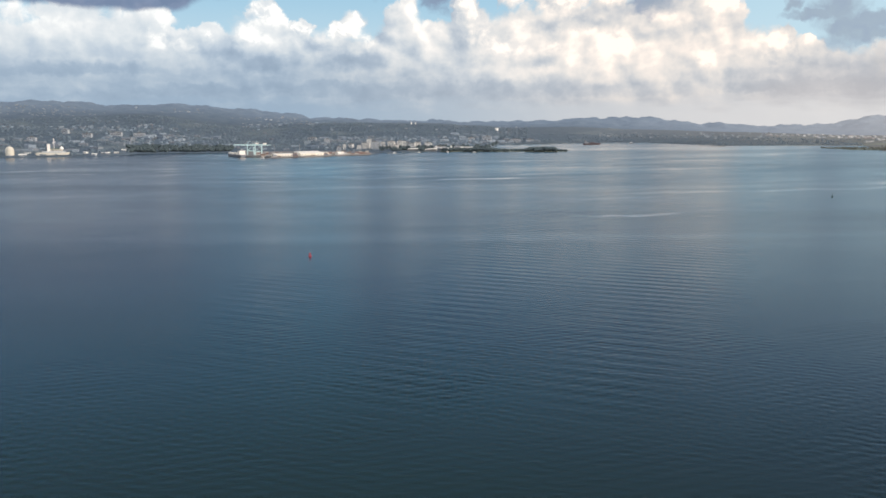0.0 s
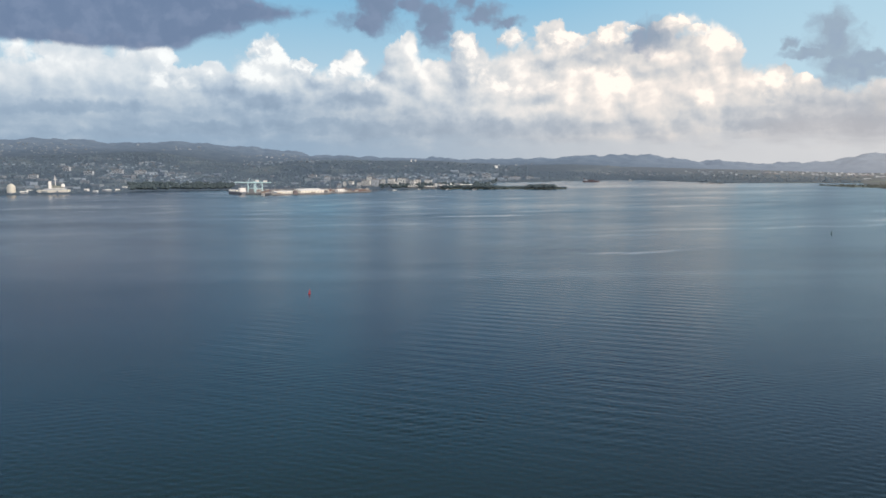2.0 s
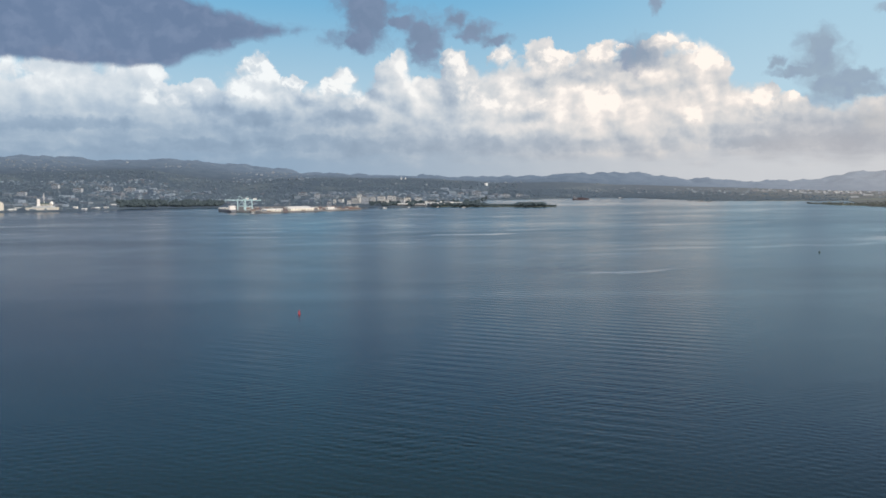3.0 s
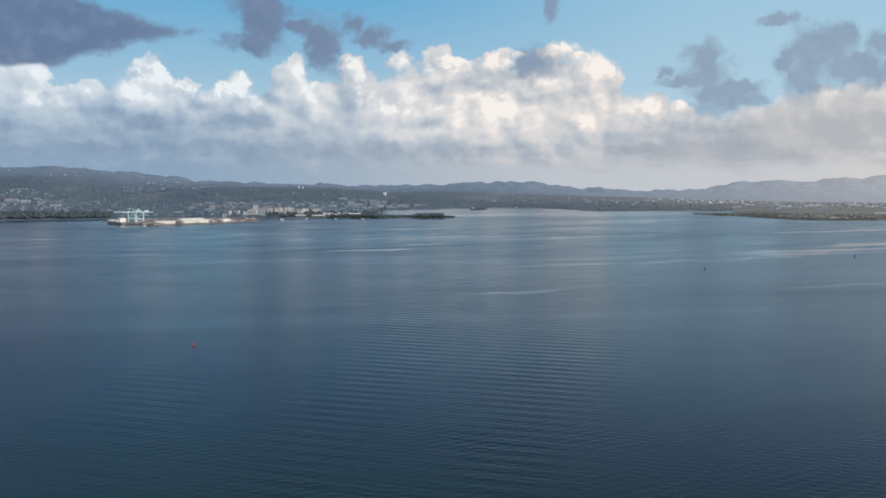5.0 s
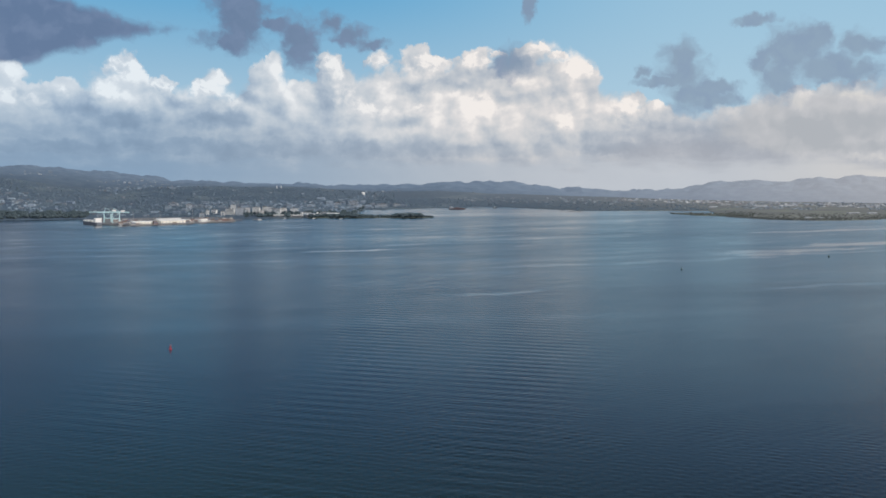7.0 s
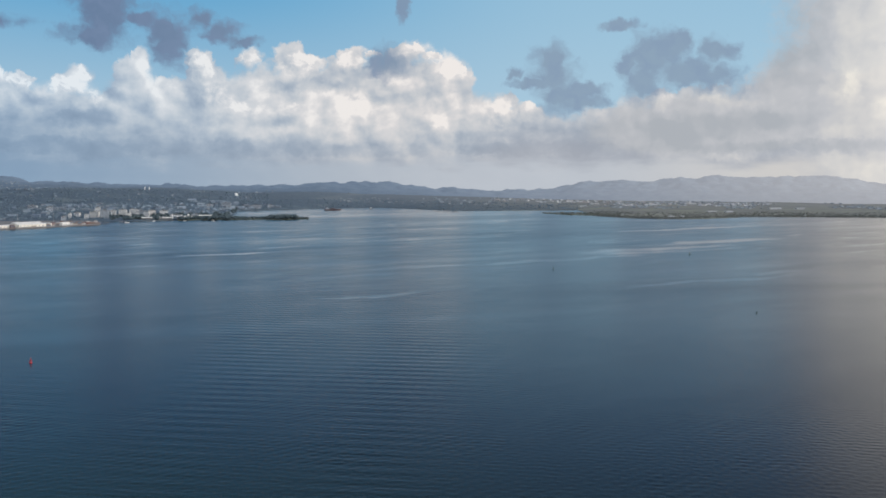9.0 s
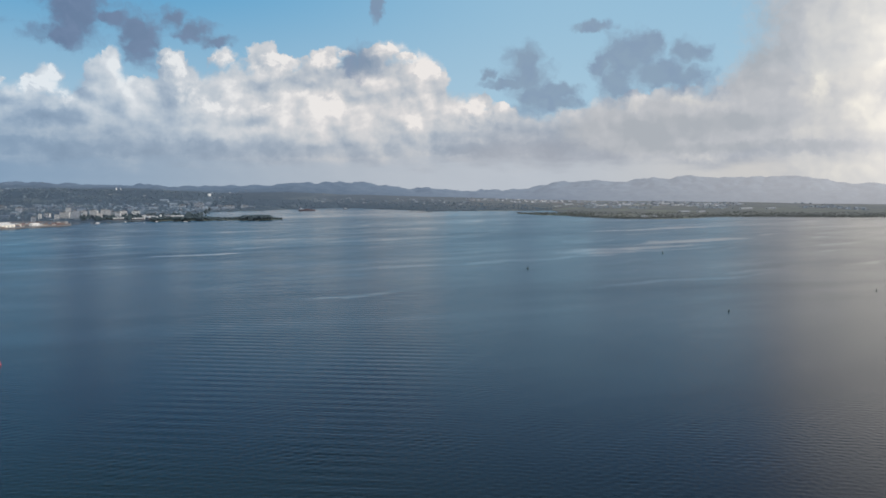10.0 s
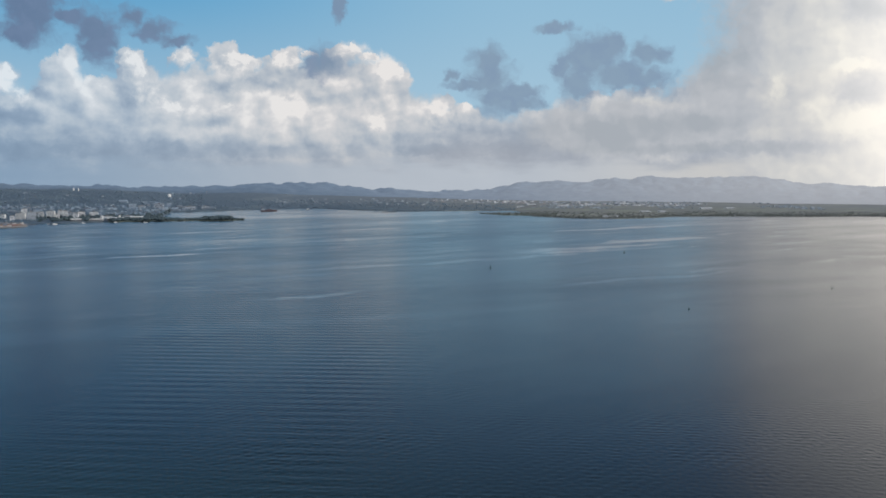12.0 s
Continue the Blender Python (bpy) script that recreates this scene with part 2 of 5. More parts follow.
lit = n.math("ADD", lit, n.math("MULTIPLY", n.math("MULTIPLY", n.math("SUBTRACT", layers, 0.5), n.math("SUBTRACT", 1.15, low)), 0.85))
shades = n.blobs(Pc, [(-12.7, 3.9, 1.3, 0.67), (-10.0, 3.34, 1.8, 0.51), (-4.6, 3.57, 2.24, 0.63), (-7.7, 4.19, 1.32, 0.55), (19.2, 2.99, 1.4, 1.06), (8.6, 5.71, 2.38, 0.43), (21.9, 1.78, 4.11, 0.46), (1.1, 1.71, 10.6, 0.57),
                      (-14.1, 1.68, 4.0, 0.4), (30.1, 2.6, 3.76, 0.87), (6.8, 3.49, 0.72, 0.58), (-21.0, 2.9, 4.0, 0.4)])
lit = n.math("SUBTRACT", lit, n.math("MULTIPLY", n.ramp_to(shades, -0.45, 0.7), 0.34))
lit = n.math("SUBTRACT", lit, n.ramp_to(az, 21.0, 25.0, 0.0, 0.20))
sunny = n.blobs(Pw, [(-10.0, 5.9, 1.1, 1.2), (-4.8, 5.6, 0.9, 0.9), (4.5, 5.0, 2.0, 1.2), (9.5, 4.6, 2.6, 1.7), (15.4, 6.4, 1.8, 1.5), (20.8, 4.0, 0.7, 1.0), (-22.0, 5.2, 4.0, 1.0), (-5.9, 2.6, 1.3, 0.6), (31.0, 4.0, 0.8, 0.7)])
lit = n.math("ADD", lit, n.math("MULTIPLY", n.ramp_to(sunny, -0.4, 0.8), 0.14))
lit = n.math("ADD", lit, n.math("MULTIPLY", crowns, n.ramp_to(n.math("ADD", fine, n.math("MULTIPLY", relief_smoke, 0.8)), 0.3, 0.7, 0.14, 0.42)))
shade_col = n.mix(n.ramp_to(az, -11, 18), rgba(138, 158, 177), rgba(187, 190, 196))
bank_col = n.stops(n.math("MULTIPLY_ADD", lit, 1 / 1.4, 0.4 / 1.4, clamp=True), [(0.0, lin(138, 155, 174)), (0.286, lin(156, 172, 189)), (0.50, lin(179, 191, 203)), (0.68, lin(200, 207, 213)), (0.857, lin(219, 221, 223)), (1.0, lin(241, 240, 238))])
bank_col = n.mix(n.math("MULTIPLY", n.math("SUBTRACT", 1.0, low), 0.5), bank_col, shade_col)

# the pale strip under the bank, with rain trailing from it
strip_col = n.mix(n.ramp_to(az, -12, 24), rgba(142, 163, 183), rgba(192, 202, 212))
strip_col = n.mix(n.ramp_to(az, 24, 42), strip_col, rgba(217, 216, 211))
strip = n.ramp_to(n.math("ADD", el, n.math("MULTIPLY", n.math("SUBTRACT", n.noise(n.vmath("MULTIPLY", P, (0.30, 1.3, 0)), 1.0, 3.0, dims="2D"), 0.5), 1.6)), 0.35, 1.45, 1.0, 0.0)
bank_col = n.mix(n.math("MULTIPLY", strip, 0.85), bank_col, strip_col)
bank_col = n.mix(n.ramp_to(az, 16.0, -14.0), bank_col, n.vmath("MULTIPLY", bank_col, (0.88, 1.0, 1.10)))
bank_col = n.mix(n.ramp_to(az, 0.0, 12.0), bank_col, n.vmath("MULTIPLY", bank_col, (1.015, 1.0, 0.992)))

# ragged dark clouds in front
Pd = n.vmath("ADD", P, n.vmath("MULTIPLY", warp_big, (0.8, 0.6, 0)))
Pd = n.vmath("ADD", Pd, n.vmath("MULTIPLY", warp_small, (1.0, 0.8, 0)))
wisps = n.noise(n.vmath("MULTIPLY", Pd, (1.0, 1.3, 0)), 0.7, 5.0, 0.5, dims="2D")
SCRAPS_WEST = [(-3.4, 9.73, 1.51, 1.62), (-4.2, 8.11, 1.23, 0.56), (-1.5, 9.23, 0.84, 0.39), (0.1, 8.3, 0.91, 1.28), (2.0, 9.49, 0.67, 0.54), (3.1, 8.76, 0.96, 0.5), (4.5, 8.2, 0.86, 0.32), (14.3, 10.46, 0.32, 0.86), (13.4, 7.07, 1.0, 0.9)]
SCRAPS_EAST = [(23.6, 7.27, 0.94, 0.84), (24.0, 6.19, 1.21, 0.97), (24.6, 5.06, 1.27, 0.83), (25.8, 4.53, 1.06, 0.45), (25.9, 5.46, 0.86, 0.48), (22.4, 5.89, 0.95, 0.25), (21.4, 6.39, 0.38, 0.28), (29.9, 7.28, 1.45, 1.21),
               (31.2, 7.85, 0.99, 0.8), (32.2, 6.21, 1.95, 0.79), (29.3, 5.81, 0.95, 1.08), (28.4, 6.83, 0.45, 0.75), (27.9, 9.25, 0.97, 0.31), (33.6, 7.58, 0.9, 0.64)]
dark = n.blobs(Pd, [(x, y, a * 1.15, b * 1.12) for x, y, a, b in SCRAPS_WEST + SCRAPS_EAST])
dark_mask = n.ramp_to(n.math("ADD", dark, n.math("MULTIPLY", n.math("SUBTRACT", wisps, 0.5), 1.5)), -0.52, 0.50)
# a solid wedge of dark cloud in the west, its point towards the east
wedge_lo = n.math("MULTIPLY", n.stops(n.math("DIVIDE", n.math("ADD", az, 46.0), 46.0), [((a + 46) / 46, v / 14) for a, v in ((-46, 7.0), (-30, 6.6), (-25, 6.5), (-19, 6.2), (-15.5, 6.3), (-14.2, 6.8), (-12, 7.35), (-9, 8.15), (-6.6, 8.75), (0, 9.2))]), 14.0)
wedge_hi = n.math("MULTIPLY", n.stops(n.math("DIVIDE", n.math("ADD", az, 46.0), 46.0), [((a + 46) / 46, v / 14) for a, v in ((-46, 12.0), (-24, 11.8), (-17, 11.3), (-14, 10.5), (-11, 9.7), (-8, 9.1), (-6.6, 8.8), (0, 8.0))]), 14.0)
wedge = n.math("MINIMUM", n.math("SUBTRACT", el, wedge_lo), n.math("MULTIPLY", n.math("SUBTRACT", wedge_hi, el), 0.8))
wedge = n.math("ADD", wedge, n.math("MULTIPLY", n.math("SUBTRACT", wisps, 0.5), n.ramp_to(az, -17.0, -9.0, 0.5, 1.3)))
dark_mask = n.math("MAXIMUM", dark_mask, n.ramp_to(wedge, -0.12, n.ramp_to(az, -17.0, -8.0, 0.32, 0.8)))
dark_col = n.mix(n.ramp_to(az, -16, 30), rgba(99, 122, 156), rgba(140, 162, 184))
dark_col = n.mix(n.math("MULTIPLY", n.ramp_to(n.math("ADD", wisps, n.math("MULTIPLY", relief, 0.5)), 0.35, 0.8), 0.4), dark_col, rgba(126, 146, 178))

# broad bright veil towards the sun
veil = n.blobs(Pw, [(48.0, 7.0, 12.2, 17.0), (40.0, 5.0, 5.0, 3.6), (35.5, 11.6, 3.0, 1.0), (33.0, 3.0, 8.0, 2.2)])
veil_mask = n.ramp_to(n.math("ADD", veil, n.math("MULTIPLY", n.math("SUBTRACT", fine, 0.5), 0.16)), 0.0, 0.30)
veil_lit = n.math("ADD", n.math("MULTIPLY", relief, 0.38), n.math("MULTIPLY_ADD", glow, 0.70, 0.12))
veil_dim = n.blobs(Pc, [(38.2, 6.6, 2.2, 4.6), (45.5, 5.17, 1.34, 0.98), (36.7, 3.44, 3.66, 0.83), (45.9, 9.51, 1.33, 0.78), (37.4, 1.83, 7.28, 0.48), (33.0, 2.8, 4.0, 1.0)])
veil_lit = n.math("SUBTRACT", veil_lit, n.math("MULTIPLY", n.ramp_to(veil_dim, -0.5, 0.7), 0.40))
veil_gap = n.blobs(Pc, [(41.2, 5.23, 0.51, 0.81), (45.1, 3.29, 1.8, 0.92), (45.1, 6.42, 1.02, 0.39), (30.3, 4.81, 0.7, 0.78), (43.4, 4.12, 0.92, 1.0), (33.2, 5.0, 0.9, 0.5)])
veil_lit = n.math("ADD", veil_lit, n.math("MULTIPLY", n.ramp_to(veil_gap, -0.5, 0.8), 0.32))
veil_lit = n.math("ADD", veil_lit, n.math("MULTIPLY", n.math("SUBTRACT", broad, 0.5), 0.7), clamp=True)
veil_col = n.stops(veil_lit, [(0.0, lin(176, 183, 190)), (0.35, lin(196, 200, 205)), (0.7, lin(221, 221, 218)), (1.0, lin(247, 244, 233))])

col = n.mix(bank, clear, bank_col)
col = n.mix(n.math("MULTIPLY", veil_mask, 0.95), col, veil_col)
col = n.mix(n.math("MULTIPLY", dark_mask, n.ramp_to(az, -4, 24, 0.96, 0.86)), col, dark_col)
# scattered cloud overhead and behind
scatter_n = n.noise(n.vmath("MULTIPLY", way, (1.0, 1.0, 2.2)), 2.3, 5.0, 0.55, distortion=0.3)
over = n.math("MULTIPLY", n.ramp_to(scatter_n, 0.40, 0.60), n.ramp_to(el, 26.0, 44.0))
col = n.mix(n.math("MULTIPLY", over, 0.8), col, n.mix(glow, rgba(128, 140, 156), rgba(200, 198, 194)))
# unseen bright cumulus added behind the drone as fill light on the facing slopes
behind = n.math("MULTIPLY", n.ramp_to(wy, 0.25, -0.25), n.ramp_to(el, 0.0, 8.0))
back_fill = n.mix(n.ramp_to(scatter_n, 0.36, 0.60), (0.55, 0.74, 1.0, 1.0), (1.35, 1.40, 1.48, 1.0))
col = n.mix(n.math("MULTIPLY", behind, 0.9), col, back_fill)
# brightness round the hidden sun
col = n.mix(n.math("MULTIPLY", glow_near, 0.62), col, (2.2, 2.04, 1.82, 1.0))

out = n.make("ShaderNodeOutputWorld")
bg = n.make("ShaderNodeBackground")
n.put(bg.inputs[0], col)
bg.inputs[1].default_value = 1.0
n.tree.links.new(bg.outputs[0], out.inputs[0])

sun = new("sun", bpy.data.lights.new("sun", "SUN"))
sun.data.energy, sun.data.angle, sun.data.color = 2.9, radians(0.6), (1.0, 0.93, 0.83)
a, e = radians(SUN_AZ), radians(SUN_EL)
sun.matrix_world = look((400 * math.sin(a), 400 * math.cos(a), 400 * math.tan(e)), (0, 0, 0))


# ---------------------------------------------------------------- materials
def material(name):
    m = bpy.data.materials.new(name)
    m.use_nodes = True
    g = Nodes(m.node_tree)
    end = g.make("ShaderNodeOutputMaterial")
    shader = g.make("ShaderNodeBsdfPrincipled")
    g.tree.links.new(shader.outputs[0], end.inputs[0])
    return m, g, shader


def paint(name, colour, rough=0.6, metal=0.0, spread=0.12, scale=0.4, bump=0.0, per_object=0.0):
    """Painted, cast or sheet surface with two scales of weathering; colour is linear."""
    m, g, s = material(name)
    where = g.make("ShaderNodeNewGeometry").outputs["Position"]
    coarse = g.noise(where, scale * 0.22, 3.0)
    small = g.noise(where, scale * 2.5, 4.0, 0.6)
    f = g.math("ADD", g.math("MULTIPLY", g.math("SUBTRACT", coarse, 0.5), 2 * spread), g.math("MULTIPLY", g.math("SUBTRACT", small, 0.5), spread))
    if per_object:
        rnd = g.make("ShaderNodeObjectInfo").outputs["Random"]
        f = g.math("ADD", f, g.math("MULTIPLY", g.math("SUBTRACT", rnd, 0.5), per_object))
    f = g.math("ADD", f, 1.0)
    g.put(s.inputs["Base Color"], g.vmath("SCALE", g.combine(*colour), scale=f))
    s.inputs["Roughness"].default_value = rough
    s.inputs["Metallic"].default_value = metal
    if bump:
        b = g.make("ShaderNodeBump")
        b.inputs["Strength"].default_value = bump
        b.inputs["Distance"].default_value = 0.05
        g.put(b.inputs["Height"], small)
        g.tree.links.new(b.outputs[0], s.inputs["Normal"])
    return m


def palette(name, rows, island=False, rough=0.7):
    """One of several paints, picked by chance for each object or each loose piece."""
    m, g, s = material(name)
    if island:
        rnd = g.make("ShaderNodeNewGeometry").outputs["Random Per Island"]
    else:
        rnd = g.make("ShaderNodeObjectInfo").outputs["Random"]
    c = g.stops(rnd, [(i / len(rows), r) for i, r in enumerate(rows)], "CONSTANT")
    where = g.make("ShaderNodeNewGeometry").outputs["Position"]
    dirt = g.ramp_to(g.noise(where, 0.35, 4.0, 0.6), 0.3, 0.75, 0.78, 1.08)
    g.put(s.inputs["Base Color"], g.vmath("SCALE", c, scale=dirt))
    s.inputs["Roughness"].default_value = rough
    return m


def make_water():
    m, g, s = material("sea_water")
    where = g.make("ShaderNodeNewGeometry").outputs["Position"]
    wide = g.noise(where, 0.0016, 3.0, 0.5)
    g.put(s.inputs["Base Color"], g.mix(g.ramp_to(wide, 0.3, 0.7), (0.0015, 0.004, 0.010, 1), (0.002, 0.006, 0.013, 1)))
    # shallower, greener water close in
    shallow = g.ramp_to(g.math("ADD", g.vmath("LENGTH", g.vmath("ADD", where, (120, -230, 0))), g.math("MULTIPLY", wide, 300)), 220, 560, 1.0, 0.0)
    g.put(s.inputs["Base Color"], g.mix(shallow, s.inputs["Base Color"].links[0].from_socket, (0.005, 0.019, 0.019, 1)))
    s.inputs["IOR"].default_value = 1.33
    # wind patches, and smooth slicks drawn out across the bay
    patch = g.noise(g.vmath("MULTIPLY", where, (0.0009, 0.0030, 0)), 1.0, 4.0, 0.55, 0.6)
    bent = g.vmath("ADD", where, g.vmath("MULTIPLY", g.vmath("SUBTRACT", g.noise(where, 0.007, 5.0, 0.6, colour=True), (0.5, 0.5, 0.5)), (190, 120, 0)))
    turn = g.make("ShaderNodeVectorRotate")
    turn.rotation_type = "Z_AXIS"
    turn.inputs["Angle"].default_value = radians(-14)
    g.put(turn.inputs["Vector"], bent)
    slick = g.blobs(turn.outputs[0], SLICKS)
    streaks = g.noise(g.vmath("MULTIPLY", turn.outputs[0], (0.0022, 0.016, 0)), 1.0, 3.0, 0.55)
    slick = g.math("MULTIPLY", g.ramp_to(slick, -0.35, 0.45), g.ramp_to(streaks, 0.28, 0.62))
    fine_streaks = g.noise(g.vmath("MULTIPLY", turn.outputs[0], (0.006, 0.040, 0)), 1.0, 2.0, 0.5)
    thin = g.math("MULTIPLY", g.math("MAXIMUM", g.ramp_to(streaks, 0.58, 0.74), g.math("MULTIPLY", g.ramp_to(fine_streaks, 0.56, 0.70), 0.8)), g.ramp_to(g.vmath("LENGTH", where), 900, 2000))
    calm = g.math("MAXIMUM", g.math("MULTIPLY", slick, 0.8), g.math("MULTIPLY", thin, 0.6))
    lee = g.math("MULTIPLY", g.ramp_to(g.split(where)[1], 2550, 3050, 0.0, 0.7), g.ramp_to(streaks, 0.30, 0.55, 0.75, 1.0))
    lee = g.math("MAXIMUM", lee, g.math("MULTIPLY", g.ramp_to(g.vmath("LENGTH", where), 900, 2900, 0.0, 0.34), g.ramp_to(streaks, 0.32, 0.62, 0.55, 1.15)))
    px, py = g.split(where)[:2]
    lee = g.math("MULTIPLY", lee, g.ramp_to(g.math("ARCTAN2", px, py), -0.02, 0.10, 0.12, 0.45))
    calm = g.math("MINIMUM", g.math("MAXIMUM", calm, lee), 1.0)
    rough = g.math("MULTIPLY", g.ramp_to(patch, 0.3, 0.7, 0.19, 0.25), g.ramp_to(g.vmath("LENGTH", where), 400, 1400, 1.05, 0.92))
    g.put(s.inputs["Roughness"], g.math("SUBTRACT", rough, g.math("MULTIPLY", calm, 0.13)))
    # wind chop
    ripple = g.noise(g.vmath("MULTIPLY", where, (0.8, 0.5, 0.3)), 1.0, 3.0, 0.6)
    heave = g.noise(g.vmath("MULTIPLY", where, (0.085, 0.055, 0.1)), 1.0, 3.0, 0.5)
    chop = g.math("ADD", g.math("MULTIPLY", ripple, 0.85), g.math("MULTIPLY", heave, 0.25))
    b = g.make("ShaderNodeBump")
    g.put(b.inputs["Strength"], g.math("MULTIPLY", g.math("MULTIPLY", g.math("MULTIPLY", g.ramp_to(calm, 0.0, 1.0, 0.04, 0.005, "LINEAR"), g.ramp_to(g.noise(g.vmath("MULTIPLY", where, (0.0035, 0.013, 0)), 1.0, 4.0, 0.6, 0.4), 0.3, 0.7, 0.72, 1.25)), g.ramp_to(g.vmath("LENGTH", where), 300, 1500, 1.0, 0.0)), g.ramp_to(g.split(where)[1], 2600, 3050, 1.0, 0.12)))
    b.inputs["Distance"].default_value = 1.0
    g.put(b.inputs["Height"], chop)
    # far out the steep faces of the wind waves, which lean south, are all that shows; slicks lie flat
    lean = g.math("MULTIPLY", g.ramp_to(g.vmath("LENGTH", where), 600, 1900, 0.0, 0.042), g.ramp_to(streaks, 0.25, 0.7, 1.25, 0.6))
    lean = g.math("MULTIPLY", lean, g.ramp_to(calm, 0.15, 0.8, 1.0, 0.1))
    lean = g.math("MULTIPLY", lean, g.ramp_to(g.math("ARCTAN2", px, py), -0.36, -0.10, 0.6, 1.0))
    cat_paws = g.noise(g.vmath("MULTIPLY", turn.outputs[0], (0.016, 0.050, 0)), 1.0, 4.0, 0.65)
    lean = g.math("ADD", lean, g.math("MULTIPLY", g.math("SUBTRACT", cat_paws, 0.5), g.ramp_to(g.vmath("LENGTH", where), 450, 1100, 0.02, 0.05)))
    g.put(b.inputs["Normal"], g.vmath("NORMALIZE", g.vmath("ADD", g.make("ShaderNodeNewGeometry").outputs["Normal"], g.combine(0.0, g.math("MULTIPLY", lean, -1.0), 0.0))))
    g.tree.links.new(b.outputs[0], s.inputs["Normal"])
    return m


# slicks: place along and across the drift, half length, half width
SLICKS = [(865, 1116, 150, 14), (1000, 1122, 90, 18), (1190, 1184, 190, 62), (1440, 1290, 200, 34), (909, 789, 180, 12), (530, 1090, 80, 14), (655, 1136, 80, 14), (455, 887, 70, 10), (1184, 815, 190, 16), (460, 1491, 80, 20), (1715, 1641, 260, 36)]


def make_forest(name, dark, light, bare, scale, amount=0.5, bump=0.0):
    m, g, s = material(name)
    where = g.make("ShaderNodeNewGeometry").outputs["Position"]
    tufts = g.noise(where, scale, 5.0, 0.65)
    stands = g.noise(where, scale * 0.11, 4.0, 0.55)
    c = g.mix(g.ramp_to(tufts, 0.3, 0.7), (*dark, 1), (*light, 1))
    c = g.mix(g.math("MULTIPLY", g.ramp_to(stands, 0.52, 0.68), amount), c, (*bare, 1))
    g.put(s.inputs["Base Color"], c)
    s.inputs["Roughness"].default_value = 0.9
    s.inputs["Specular IOR Level"].default_value = 0.1
    if bump:
        b = g.make("ShaderNodeBump")
        b.inputs["Strength"].default_value = bump
        b.inputs["Distance"].default_value = 3.0
        g.put(b.inputs["Height"], tufts)
        g.tree.links.new(b.outputs[0], s.inputs["Normal"])
    return m, g, s


M_WATER = make_water()
# lowland greens lifted and greyed to carry some haze in the base colour
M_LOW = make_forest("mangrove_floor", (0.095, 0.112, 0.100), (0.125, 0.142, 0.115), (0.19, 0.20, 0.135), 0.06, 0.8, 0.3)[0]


def make_land():
    """Wooded, built-up slopes in the west, running out into dull green lowland in the east, with haze painted into the
    base colours.
    """
    m, g, s = make_forest("hazed_wooded_slope", (0.070, 0.102, 0.136), (0.096, 0.131, 0.166), (0.146, 0.180, 0.196), 0.05, 0.7, 0.2)
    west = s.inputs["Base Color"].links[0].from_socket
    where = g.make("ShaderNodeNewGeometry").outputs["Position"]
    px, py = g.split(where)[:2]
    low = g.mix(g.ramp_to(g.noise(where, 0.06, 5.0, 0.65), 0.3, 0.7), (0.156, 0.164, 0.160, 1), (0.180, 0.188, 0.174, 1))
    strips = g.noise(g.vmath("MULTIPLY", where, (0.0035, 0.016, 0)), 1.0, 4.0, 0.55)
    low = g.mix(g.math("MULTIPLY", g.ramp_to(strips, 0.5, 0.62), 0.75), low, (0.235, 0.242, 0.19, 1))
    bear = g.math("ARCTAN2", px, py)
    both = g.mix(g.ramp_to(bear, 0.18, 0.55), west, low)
    # haze mixed into the base colour, paler with distance and to the east
    land_haze = g.math("MULTIPLY", g.ramp_to(g.vmath("LENGTH", where), 3650, 4400), g.ramp_to(bear, 0.02, 0.3, 0.1, 0.35))
    g.put(s.inputs["Base Color"], g.mix(land_haze, both, (0.235, 0.250, 0.262, 1)))
    return m


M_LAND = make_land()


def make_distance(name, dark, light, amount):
    """Far ridges: a backdrop of distance with haze painted in as surface emission, more so under the bright sky to the
    east.
    """
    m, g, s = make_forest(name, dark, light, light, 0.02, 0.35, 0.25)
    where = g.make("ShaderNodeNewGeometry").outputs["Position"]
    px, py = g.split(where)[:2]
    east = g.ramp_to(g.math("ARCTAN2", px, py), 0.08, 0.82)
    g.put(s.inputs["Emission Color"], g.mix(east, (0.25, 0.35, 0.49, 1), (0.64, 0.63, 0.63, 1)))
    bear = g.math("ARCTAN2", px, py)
    # painted haze thickens with distance
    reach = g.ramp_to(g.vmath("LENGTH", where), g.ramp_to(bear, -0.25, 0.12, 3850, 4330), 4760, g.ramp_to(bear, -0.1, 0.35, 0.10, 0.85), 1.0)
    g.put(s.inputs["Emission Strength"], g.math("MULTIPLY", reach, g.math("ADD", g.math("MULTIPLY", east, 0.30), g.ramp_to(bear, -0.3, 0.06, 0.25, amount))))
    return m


# blue-grey base colours carry part of the haze as well
M_FAR = make_distance("hazed_far_forest", (0.062, 0.092, 0.128), (0.090, 0.120, 0.152), 0.30)
# leaf colours lifted and greyed or blued: haze painted into the base colour
M_MANGROVE = make_forest("hazy_mangrove_leaves", (0.104, 0.112, 0.102), (0.126, 0.134, 0.118), (0.14, 0.15, 0.125), 0.25, 0.4)[0]
M_LEAF = make_forest("hazy_tree_leaves", (0.052, 0.074, 0.084), (0.070, 0.094, 0.102), (0.080, 0.104, 0.104), 0.25, 0.4)[0]
# canopy blued for painted haze, and lifted to offset its own shading
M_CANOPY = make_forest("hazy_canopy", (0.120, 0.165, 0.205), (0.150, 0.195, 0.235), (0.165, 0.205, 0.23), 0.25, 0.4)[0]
M_CONCRETE = paint("quay_concrete", (0.15, 0.15, 0.15), 0.85, spread=0.25, scale=0.1)
M_WHITE = paint("white_render", (0.74, 0.72, 0.68), 0.7, spread=0.1)
